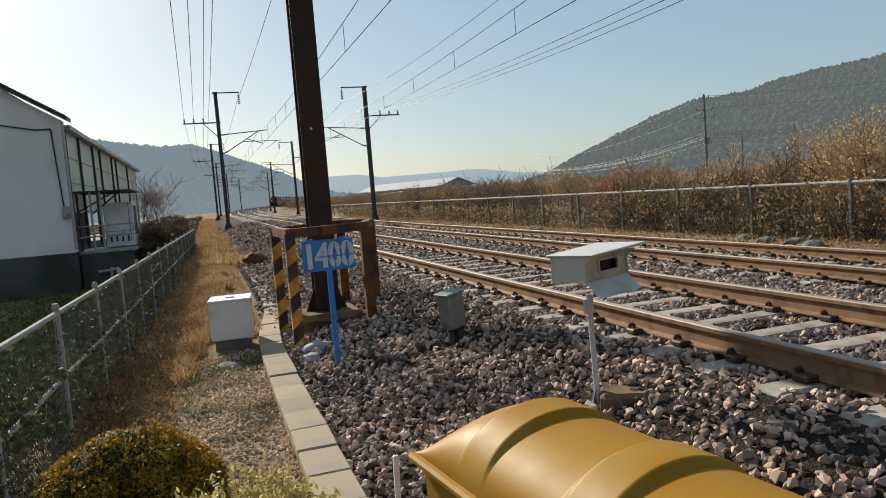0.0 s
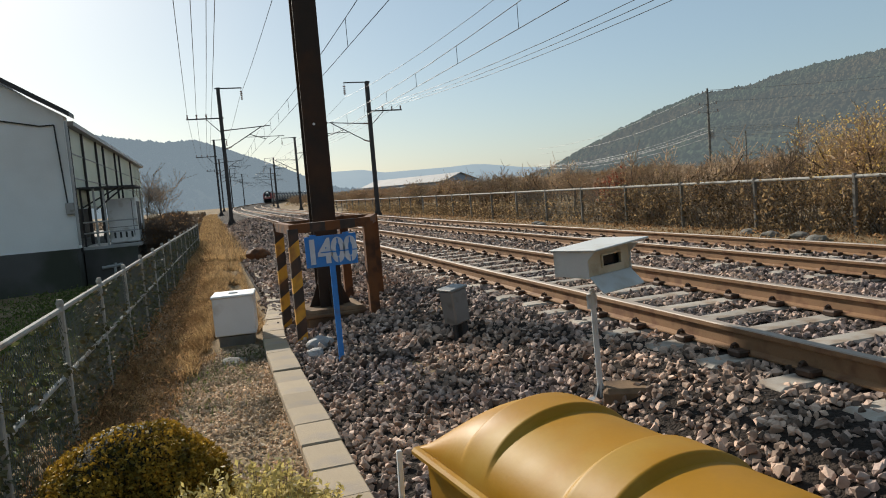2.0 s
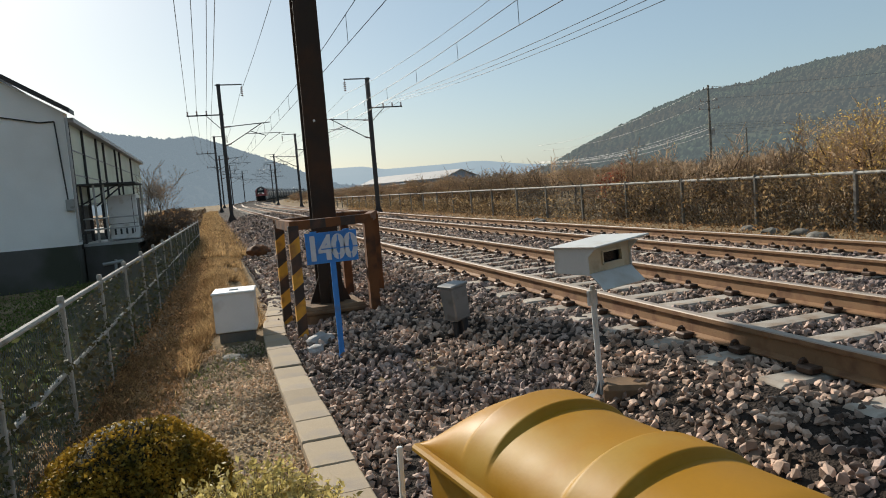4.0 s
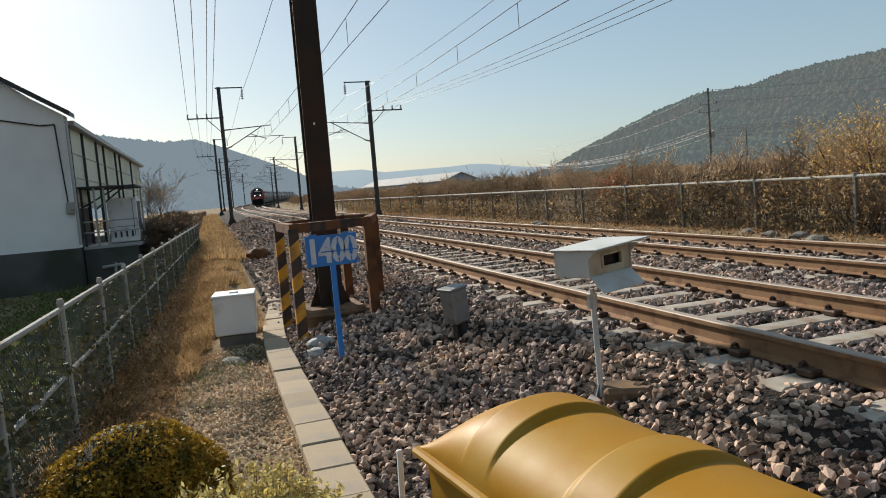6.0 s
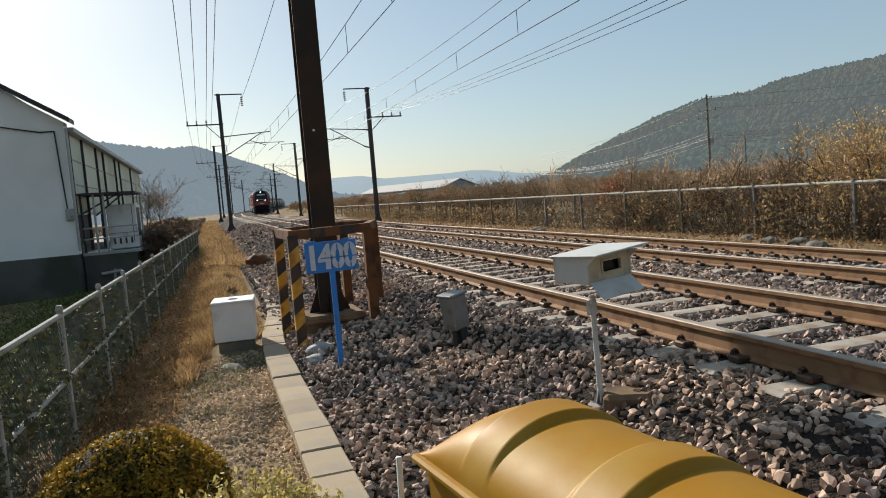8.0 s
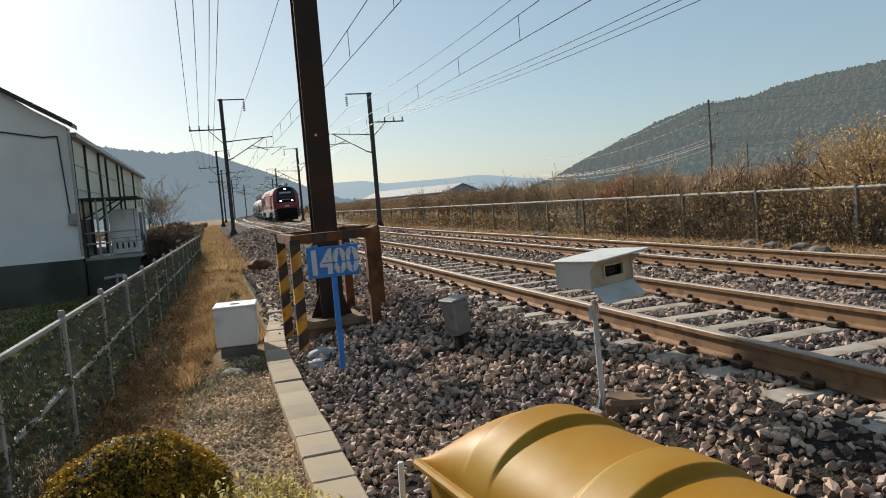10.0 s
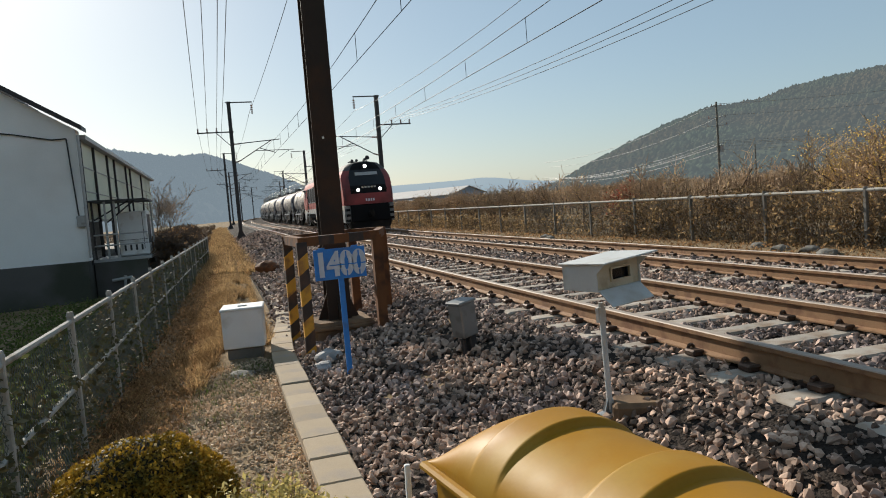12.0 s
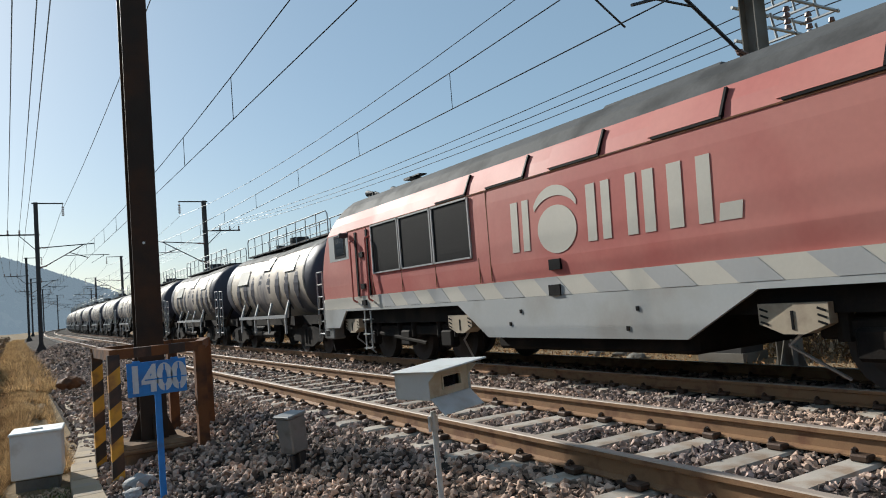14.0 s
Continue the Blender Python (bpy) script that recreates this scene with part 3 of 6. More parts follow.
        if sd < 0:
            bars = ((11.0, 0.18, 0.8), (10.7, 0.16, 0.8), (9.22, 0.18, 0.8), (8.92, 0.16, 0.8), (8.46, 0.18, 0.8), (8.16, 0.18, 0.8), (7.76, 0.22, 0.8), (7.32, 0.2, 0.8), (7.04, 0.3, 0.2))
            for q, w, h in bars:
                mark("mark_bar", [(q, 1.94), (q - w, 1.94), (q - w - 0.03, 1.94 + h), (q - 0.03, 1.94 + h)], LOCO_BEIGE)
            mark("mark_disc", [(9.88 + 0.44 * math.cos(a), 2.20 + 0.36 * math.sin(a)) for a in np.linspace(0, 6.28, 33)[:-1]], LOCO_BEIGE)
            arc = [(9.9 + 0.55 * math.cos(a), 2.36 + 0.50 * math.sin(a)) for a in np.linspace(0.5, 2.7, 16)]
            arc2 = [(9.9 + 0.55 * math.cos(a), 2.32 + 0.38 * math.sin(a)) for a in np.linspace(2.65, 0.55, 16)]
            mark("mark_arc", arc + arc2, LOCO_BEIGE)
            for q, zz, ln in ((1.55, 2.14, 0.42), (1.35, 2.0, 0.5), (1.25, 1.84, 0.34)):
                mark("mark_line", [(q, zz), (q - ln, zz), (q - ln, zz + 0.085), (q, zz + 0.085)], LOCO_BEIGE)
            for q, zz in ((9.85, 1.66), (1.3, 1.08), (9.9, 1.28)):
                side_plate("fitting", q, q + 0.26, zz - 0.06, zz + 0.1, BLACK_PANEL, loco, sd, 0.03, 0.05)
            for q, zz in ((10.9, 1.0), (11.2, 0.8), (8.4, 0.98), (8.6, 0.72), (1.6, 0.95), (0.7, 0.95)):
                side_plate("bolt_cover", q, q + 0.05, zz - 0.03, zz + 0.03, BLACK_PANEL, loco, sd, 0.015, 0.03)
    # ends: lower black bulkhead, buffers, plough, steps
    for e, f in ((0.0, 1), (LOCO_LEN, -1)):
        bm = bmesh.new()
        box(bm, (0, e + f * 0.03, 1.0), (2.26, 0.86, 0.99), bevel=0.05)
        part("buffer_beam", bm, BLACK_PANEL, loco)
        bm = bmesh.new()
        prism(bm, [(-1.12, 0.14), (1.12, 0.14), (1.20, 0.55), (-1.20, 0.55)], 0.08, Matrix(((1, 0, 0, 0), (0, 0, f, e - f * 0.34), (0, 1, 0, 0), (0, 0, 0, 1))))
        part("snow_plough", bm, UNDER, loco)
        bm = bmesh.new()
        box(bm, (0, e - f * 0.55, 0.95), (0.3, 0.5, 0.28), bevel=0.05)
        rod(bm, (0, e - f * 0.7, 0.75), (0, e - f * 0.7, 1.15), 0.11, n=10)
        part("coupler", bm, UNDER, loco)
        for sx in (-1, 1):
            # darker grey than the skirt, to paint in the shade at this corner
            bm = bmesh.new()
            box(bm, (sx * 1.245, e + f * 0.10, 0.97), (0.33, 0.60, 1.0), bevel=0.03)
            part("corner_panel", bm, POST_GREY, loco, "corner panel with step openings, grey darkened for shade")
            for zz in (0.62, 0.92, 1.22):
                bm = bmesh.new()
                box(bm, (sx * 1.27, e - f * 0.19, zz), (0.24, 0.04, 0.14))
                box(bm, (sx * 1.41, e + f * 0.0, zz), (0.012, 0.24, 0.14))
                part("corner_step", bm, BLACK_PANEL, loco)
            bm = bmesh.new()
            x = sx * 1.36
            tube(bm, [(x, e - f * 0.02, 1.75), (x, e - f * 0.16, 1.8), (x, e - f * 0.10, 2.45), (x, e + f * 0.06, 2.5)], 0.018, n=6)
            part("handrail", bm, DARK_STEEL, loco)
            lamp_y = e - f * 0.325
            for x0, r, mt in ((0.64, 0.092, LAMP if f > 0 else GLASS_DARK), (0.95, 0.08, GLASS_DARK)):
                y0 = lamp_y + f * (0.0 if x0 < 0.8 else 0.06)
                bm = bmesh.new()
                rod(bm, (sx * x0, y0 - f * 0.055, 2.33), (sx * x0, y0 + f * 0.12, 2.33), r + 0.03, n=20)
                hl = part("headlamp" if x0 < 0.8 else "marker_lamp", bm, BLACK_PANEL, loco)
                bm = bmesh.new()
                rod(bm, (sx * x0, y0 - f * 0.075, 2.33), (sx * x0, y0, 2.33), r, n=20)
                part("lens", bm, mt, hl)
        bm = bmesh.new()
        rod(bm, (0, e + f * 0.34, 3.70), (0, e + f * 0.80, 3.70), 0.15, n=20)
        hl = part("top_headlamp", bm, BLACK_PANEL, loco)
        bm = bmesh.new()
        rod(bm, (0, e + f * 0.32, 3.70), (0, e + f * 0.6, 3.70), 0.10, n=20)
        part("lens", bm, LAMP if f > 0 else GLASS_DARK, hl)
        bm = bmesh.new()
        for k in range(5):
            box(bm, (-0.36 + k * 0.18, e - f * 0.295, 2.47), (0.12, 0.03, 0.09))
        part("mark_bars", bm, LOCO_BEIGE, loco)
        bm = bmesh.new()
        for k in range(4):
            box(bm, (-0.21 + k * 0.14, e - f * 0.425, 1.74), (0.085, 0.03, 0.15))
        part("number_bars", bm, LETTER, loco)
        bm = bmesh.new()
        box(bm, (0, e + f * 0.145, 3.26), (1.3, 0.02, 0.22), Matrix.Rotation(f * -0.56, 4, "X"))
        part("sun_blind", bm, LOCO_MID, loco)
        # horns and roof fittings
        bm = bmesh.new()
        for k, (x, s, ln) in enumerate(((-0.55, 1.5, 0.3), (-0.3, 1.35, 0.25), (0.1, 1.2, 0.5))):
            rod(bm, (x, e + f * s, 3.9), (x, e + f * s, 4.08), 0.035, n=6)
            rod(bm, (x, e + f * s, 4.08), (x, e + f * (s - ln), 4.10), 0.025, 0.085, n=10)
        box(bm, (-0.1, e + f * 1.35, 4.0), (1.0, 0.08, 0.05))
        rod(bm, (0.32, e + f * 1.3, 3.9), (0.32, e + f * 1.3, 4.17), 0.035, n=6)
        rod(bm, (0.32, e + f * 1.4, 4.18), (0.32, e + f * 0.95, 4.22), 0.05, 0.13, n=10)
        part("horn", bm, DARK_STEEL, loco)
        bm = bmesh.new()
        rod(bm, (-0.2, e + f * 3.1, 3.9), (-0.2, e + f * 3.1, 4.13), 0.03, n=6)
        box(bm, (-0.2, e + f * 3.1, 4.14), (0.5, 0.3, 0.05))
        box(bm, (-0.2, e + f * 3.2, 4.20), (0.2, 0.5, 0.03))
        part("roof_aerial", bm, DARK_STEEL, loco)
    # roof equipment: uneven dark boxes
    for s, ln, h, w in ((4.4, 2.6, 0.03, 1.1), (7.4, 2.2, 0.07, 1.2), (9.9, 2.0, 0.05, 1.1), (12.4, 2.4, 0.03, 1.2), (15.0, 2.0, 0.02, 0.9)):
        bm = bmesh.new()
        box(bm, (0, s + ln / 2, 3.92 + h / 2), (w, ln, h + 0.1), bevel=0.05)
        part("roof_hatch", bm, ROOF_DARK, loco)
    # underframe, bogies and wheels
    bm = bmesh.new()
    box(bm, (0, LOCO_LEN / 2, 1.1), (2.5, 18.6, 0.5))
    box(bm, (0, 9.8, 0.72), (2.5, 4.2, 0.7), bevel=0.05)
    part("underframe", bm, UNDER, loco)
    for c in (3.9, 15.4):
        bogie = new("bogie")
        bogie.parent = loco
        bogie["label"] = "dark three-axle bogie"
        for sx in (-1, 1):
            bm = bmesh.new()
            box(bm, (sx * 1.08, c, 0.68), (0.14, 4.6, 0.22), bevel=0.03)
            for q in (-1.7, 0, 1.7):
                box(bm, (sx * 1.12, c + q, 0.52), (0.2, 0.42, 0.34), bevel=0.04)
                for r in (-0.32, 0.32):
                    rod(bm, (sx * 1.12, c + q + r, 0.55), (sx * 1.12, c + q + r, 1.0), 0.09, n=8)
            rod(bm, (sx * 1.2, c - 0.9, 0.42), (sx * 1.2, c + 1.2, 0.62), 0.04, n=6)
            part("bogie_frame", bm, UNDER, bogie)
            for q in (-2.45, 2.45):
                bm = bmesh.new()
                prism(bm, [(-0.4, 0.0), (0.4, 0.0), (0.4, -0.22), (0.12, -0.33), (-0.12, -0.33), (-0.4, -0.22)], 0.3, Matrix(((0, 0, sx, sx * 1.05), (1, 0, 0, c + q), (0, 1, 0, 0.97), (0, 0, 0, 1))))
                bmesh.ops.recalc_face_normals(bm, faces=bm.faces)
                part("sand_box", bm, SAND_BOX, bogie, "beige sand box with slots")
                for r, zz, w, h in [(r, zz, 0.1, 0.022) for r in (-0.33, 0.33) for zz in (0.76, 0.83, 0.90)] + [(0, 0.79, 0.03, 0.2)]:
                    bm = bmesh.new()
                    box(bm, (sx * 1.352, c + q + r, zz), (0.014, w, h), Matrix.Rotation(0.35 if r else 0.0, 4, "X"))
                    part("slot", bm, BLACK_PANEL, bogie)
                bm = bmesh.new()
                tube(bm, [(sx * 1.15, c + q, 0.66), (sx * 1.15, c + q + 0.2, 0.5), (sx * 0.9, c + q + 0.3 * (1 if q < 0 else -1), 0.12)], 0.02, n=5)
                part("sand_pipe", bm, GALV, bogie)
            for q in (-1.7, 0, 1.7):
                bm = bmesh.new()
                wheel_mesh(bm, sx * 0.75, c + q, 0.5, sx)
                part("wheel", bm, WHEEL, bogie)
    return loco


def build_wagon():
    wagon = thing("tank_wagon", "dusty silver tank wagon with dark end bands and a roof walkway", "wagon", group="tank wagons of the train")
    R, Z, LEN = 1.22, 2.2, 11.5

    def lathe(prof, mat, name):
        bm = bmesh.new()
        n = 28
        rings = [[(r * math.sin(2 * math.pi * i / n), y, Z + sag + r * math.cos(2 * math.pi * i / n)) for i in range(n)] for y, r, sag in prof]
        sweep(bm, None, rings)
        bmesh.ops.recalc_face_normals(bm, faces=bm.faces)
        return part(name, bm, mat, wagon, smooth=True)

    lathe([(1.75, R, 0.0), (4.0, R, -0.03), (5.75, R + 0.02, -0.10), (7.5, R, -0.03), (9.75, R, 0.0)], TANK, "tank")
    for a, f in ((1.75, -1), (9.75, 1)):
        lathe([(a, R, 0), (a + f * 0.62, R, 0), (a + f * 0.88, R * 0.86, 0), (a + f * 1.02, R * 0.55, 0), (a + f * 1.07, 0.02, 0)], TANK_DARK, "tank_end")
        lathe([(a - 0.05, R + 0.015, 0), (a + 0.05, R + 0.015, 0)], DARK_STEEL, "end_ring")
    for y in (3.4, 5.75, 8.1):
        lathe([(y - 0.03, R + 0.012, -0.04), (y + 0.03, R + 0.012, -0.04)], TANK, "tank_hoop")
    for k in range(8):
        for sx in (-1, 1):
            y = 2.35 + k * 0.9
            bm = bmesh.new()
            rows = []
            for q in np.linspace(0, 1, 7):
                t = sx * (1.25 + 1.05 * q)
                w = 0.05 + 0.16 * math.sin(math.pi * min(1, q * 1.3)) if q < 0.75 else 0.08
                yy = y + 0.35 * q * q
                rows.append([((R + 0.012) * math.sin(t), yy - w, Z - 0.06 + (R + 0.012) * math.cos(t)), ((R + 0.012) * math.sin(t), yy + w, Z - 0.06 + (R + 0.012) * math.cos(t))])
            sweep(bm, None, rows, closed=False)
            part("spill_streak", bm, TANK_DARK, wagon)
    bm = bmesh.new()
    top = [[((R + 0.012) * math.sin(t), y, Z + dz + (R + 0.012) * math.cos(t)) for t in np.linspace(-0.72, 0.72, 11)] for y, dz in ((1.2, 0), (4.0, -0.03), (5.75, -0.08), (7.5, -0.03), (10.3, 0))]
    sweep(bm, None, top, closed=False)
    bmesh.ops.recalc_face_normals(bm, faces=bm.faces)
    part("top_cover", bm, ROOF_DARK, wagon, smooth=True)
    for y, z, a in ((3.0, 2.75, 0.9), (8.0, 2.6, 1.2), (5.4, 2.9, 0.7)):
        for sx in (-1, 1):
            bm = bmesh.new()
            ang = math.asin(min(0.95, (z - Z) / R))
            box(bm, (sx * (R + 0.01) * math.cos(ang), y, Z + (R + 0.01) * math.sin(ang) - 0.05), (0.03, a, 0.5), Matrix.Rotation(-sx * ang, 4, "Y"))
            part("name_board", bm, LOCO_BEIGE, wagon)
    bm = bmesh.new()
    for sx in (-1, 1):
        box(bm, (sx * 0.95, LEN / 2, 0.98), (0.16, 10.6, 0.26))
        for y in (0.6, 3.2, 8.3, 10.9):
            rod(bm, (sx * 1.25, y, 0.85), (sx * 0.95, y + (0.55 if y < 5 else -0.55), 1.75), 0.06, n=5)
    for y in (0.45, 2.6, 8.9, 11.05):
        box(bm, (0, y, 0.98), (2.6, 0.22, 0.28))
    part("underframe", bm, UNDER, wagon)
    bm = bmesh.new()
    for sx in (-1, 1):
        box(bm, (sx * 1.3, 5.75, 1.12), (0.1, 5.2, 0.1))
        for y in (3.3, 5.0, 6.5, 8.2):
            box(bm, (sx * 1.3, y, 0.85), (0.06, 0.08, 0.5))
            rod(bm, (sx * 1.3, y, 1.1), (sx * 1.05, y + 0.25, 1.65), 0.04, n=5)
    part("side_sill", bm, LOCO_MID, wagon)
    bm = bmesh.new()
    box(bm, (0.1, 4.3, 0.62), (1.5, 1.2, 0.5), bevel=0.06)
    rod(bm, (-0.9, 6.4, 0.62), (-0.9, 7.6, 0.62), 0.22, n=12)
    rod(bm, (-1.1, 4.9, 0.55), (-1.1, 6.2, 0.55), 0.1, n=8)
    part("brake_gear", bm, UNDER, wagon)
    for c in (2.1, 9.4):
        bogie = new("bogie")
        bogie.parent = wagon
        for sx in (-1, 1):
            bm = bmesh.new()
            prism(bm, [(-1.25, 0.5), (-1.15, 0.36), (-0.8, 0.36), (-0.4, 0.22), (0.4, 0.22), (0.8, 0.36), (1.15, 0.36), (1.25, 0.5), (0.9, 0.66), (0.4, 0.78), (-0.4, 0.78), (-0.9, 0.66)], 0.14, Matrix(((0, 0, 1, sx * 1.0 - 0.07), (1, 0, 0, c), (0, 1, 0, 0), (0, 0, 0, 1))))
            for q in (-0.12, 0.12):
                rod(bm, (sx * 1.02, c + q, 0.3), (sx * 1.02, c + q, 0.7), 0.08, n=8)
            bmesh.ops.recalc_face_normals(bm, faces=bm.faces)
            part("bogie_frame", bm, UNDER, bogie)
            for q in (-0.9, 0.9):
                bm = bmesh.new()
                wheel_mesh(bm, sx * 0.75, c + q, 0.43, sx)
                part("wheel", bm, WHEEL, bogie)
    bm = bmesh.new()
    box(bm, (0, 5.75, Z + R + 0.04), (0.75, 8.6, 0.05))
    for y in np.linspace(1.7, 9.8, 10):
        box(bm, (0, float(y), Z + R - 0.0), (0.5, 0.08, 0.1))
    part("walkway", bm, DARK_STEEL, wagon)
    bm = bmesh.new()
    rod(bm, (0, 5.2, Z + R), (0, 5.2, Z + R + 0.3), 0.32, n=16)
    part("manhole", bm, DARK_STEEL, wagon)
    bm = bmesh.new()
    rod(bm, (0, 7.2, Z + R), (0, 7.2, Z + R + 0.22), 0.16, n=12)
    part("valve", bm, DARK_STEEL, wagon)
    for sx in (-0.42, 0.42):
        bm = bmesh.new()
        ys = [1.6 + k * 0.92 for k in range(10)]
        top = Z + R + 0.72
        tube(bm, [(sx, ys[0], Z + R), (sx, ys[0], top - 0.1), (sx, ys[0] + 0.12, top), (sx, ys[-1] - 0.12, top), (sx, ys[-1], top - 0.1), (sx, ys[-1], Z + R)], 0.02, n=5)
        rod(bm, (sx, ys[0], Z + R + 0.38), (sx, ys[-1], Z + R + 0.38), 0.014, n=5)
        for y in ys[1:-1]:
            rod(bm, (sx, y, Z + R), (sx, y, top), 0.016, n=5)
        part("walkway_rail", bm, GALV, wagon)
    for y, f in ((0.35, 1), (11.15, -1)):
        for sx in (-1, 1):
            bm = bmesh.new()
            for q in (-0.2, 0.2):
                rod(bm, (sx * 1.28, y + q, 0.5), (sx * 1.28, y + q, 2.25), 0.022, n=5)
            for zz in np.linspace(0.6, 2.25, 6):
                rod(bm, (sx * 1.28, y - 0.2, float(zz)), (sx * 1.28, y + 0.2, float(zz)), 0.018, n=5)
            part("ladder", bm, LOCO_MID, wagon)
        bm = bmesh.new()
        box(bm, (0, y - f * 0.35, 0.92), (0.28, 0.6, 0.26), bevel=0.05)
        part("coupler", bm, UNDER, wagon)
    return wagon


TRAIN = []
SPEED = 21.2
loco = build_loco()
TRAIN.append((loco, 8.86 + SPEED * 13.5))
first = build_wagon()
for k in range(15):
    w = first if k == 0 else copy_thing(first, Matrix.Identity(4))
    TRAIN.append((w, 8.86 + SPEED * 13.5 + LOCO_LEN + 0.35 + 11.55 * k))


# ---- line-side structures ----
def mast_pose(s, off, left):
    p, a = line(s, off)
    return pose(p.x, p.y, ground_z(p.x, p.y) - 0.05, 0, 0, -math.degrees(a) + (0 if left else 180))


def build_mast(detail, steel, wide=0.33):
    """A steel mast with its bracket arms; local +x points to its track."""
    mast = thing("catenary_mast", "dark weathered steel overhead-line mast with bracket arms", "mast", group="overhead-line masts")
    H = 10.4
    bm = bmesh.new()
    for dy in (-0.15, 0.15):
        box(bm, (0, dy, H / 2), (wide, 0.022, H))
    box(bm, (0, 0, H / 2), (0.016, 0.28, H))
    box(bm, (0, 0, 0.09), (0.74, 0.74, 0.05), bevel=0.01)
    for sx, sy in ((1, 0), (-1, 0), (0, 1), (0, -1)):
        pl = [(0.12, 0), (0.36, 0), (0.12, 0.6)]
        prism(bm, pl, 0.02, Matrix(((sx, 0, sy, 0), (sy, 0, -sx, 0), (0, 1, 0, 0.1), (0, 0, 0, 1))))
    part("column", bm, steel, mast)
    bm = bmesh.new()
    box(bm, (0.75, 0, H - 0.06), (2.0, 0.08, 0.08))
    part("top_arm", bm, DARK_STEEL, mast)
    bm = bmesh.new()
    rod(bm, (1.7, 0, H - 0.1), (1.7, 0, H - 0.3), 0.02, n=5)
    for k in range(5):
        rod(bm, (1.7, 0, H - 0.3 - k * 0.14), (1.7, 0, H - 0.38 - k * 0.14), 0.11, 0.05, n=10)
    part("string_insulator", bm, INSUL, mast)
    bm = bmesh.new()
    box(bm, (-1.15, 0, 8.15), (2.7, 0.09, 0.09))
    rod(bm, (-0.1, 0, 7.1), (-1.1, 0, 8.12), 0.03, n=5)
    part("cross_arm", bm, DARK_STEEL, mast)
    for x in (-2.42, -1.75, -1.05):
        bm = bmesh.new()
        for k in range(3):
            rod(bm, (x, 0, 8.2 + k * 0.1), (x, 0, 8.28 + k * 0.1), 0.07, 0.045, n=8)
        part("pin_insulator", bm, INSUL, mast)
    if not detail:
        return mast
    bm = bmesh.new()
    rod(bm, (0.55, 0, 7.25), (3.6, 0, 7.45), 0.035, n=6)
    rod(bm, (0.55, 0, 6.0), (2.95, 0, 7.4), 0.035, n=6)
    rod(bm, (2.0, 0, 6.85), (3.2, 0, 6.45), 0.028, n=6)
    rod(bm, (1.7, 0, 6.65), (4.6, 0, 6.62), 0.024, n=6)
    rod(bm, (4.2, 0, 6.55), (3.4, 0, 6.05), 0.018, n=5)
    rod(bm, (4.2, 0, 6.65), (4.2, 0, 6.5), 0.03, n=5)
    part("cantilever", bm, DARK_STEEL, mast)
    for z, dz in ((7.24, 0.04), (5.98, 0.28)):
        bm = bmesh.new()
        for k in range(6):
            a = Vector((0.12 + k * 0.075, 0, z - 0.0 - (0.45 - k * 0.075) * dz))
            rod(bm, a, a + Vector((0.05, 0, 0.05 * dz)), 0.07, 0.05, n=8)
        rod(bm, (0.1, 0, z - 0.45 * dz), (0.6, 0, z + 0.05 * dz), 0.03, n=6)
        part("rod_insulator", bm, INSUL, mast)
    return mast


MAST_S_LEFT = [10.3, 57.5, 104, 150, 196, 242]
MAST_S_RIGHT = [8.0, 52.5, 99, 146, 192, 238]
near_mast = build_mast(False, POLE_STEEL)
# White disc painted on for the sky seen through a bolt hole.
bm = bmesh.new()
rod(bm, (-0.02, -0.17, 2.85), (-0.02, -0.155, 2.85), 0.018, n=10)
part("bolt_plate", bm, WHITE_PAINT, near_mast)
near_mast.matrix_basis = mast_pose(MAST_S_LEFT[0], 1.54, True)
first_mast = build_mast(True, DARK_STEEL, 0.27)
first_mast.matrix_basis = mast_pose(MAST_S_LEFT[1], 1.62, True) @ Matrix.Diagonal((1, 1, 1.02, 1))
for s in MAST_S_LEFT[2:]:
    copy_thing(first_mast, mast_pose(s, 1.62, True))
for s in MAST_S_RIGHT[1:]:
    copy_thing(first_mast, mast_pose(s, 12.05, False) @ Matrix.Diagonal((1, 1, 0.953, 1)))
pale_mast = build_mast(True, OLD_CONCRETE)
pale_mast["label"] = "pale grey overhead-line mast with bracket arms and switch gear"
pale_mast.matrix_basis = mast_pose(MAST_S_RIGHT[0], 12.05, False)
for z in (6.35, 7.0):
    bm = bmesh.new()
    for y in (-0.35, 0.35):
        rod(bm, (-2.3, y, z), (0.1, y, z), 0.035, n=6)
    for x in (-2.2, -1.4, -0.7):
        rod(bm, (x, -0.4, z), (x, 0.4, z), 0.03, n=6)
        rod(bm, (x, 0.0, z), (x + 0.15, 0.0, z + 0.5), 0.025, n=6)
    part("gear_frame", bm, GALV, pale_mast)
for x in (-2.1, -1.3, -0.6):
    bm = bmesh.new()
    for k in range(4):
        rod(bm, (x, 0.3, 6.42 + k * 0.12), (x, 0.3, 6.50 + k * 0.12), 0.07, 0.05, n=8)
    part("post_insulator", bm, INSUL, pale_mast)


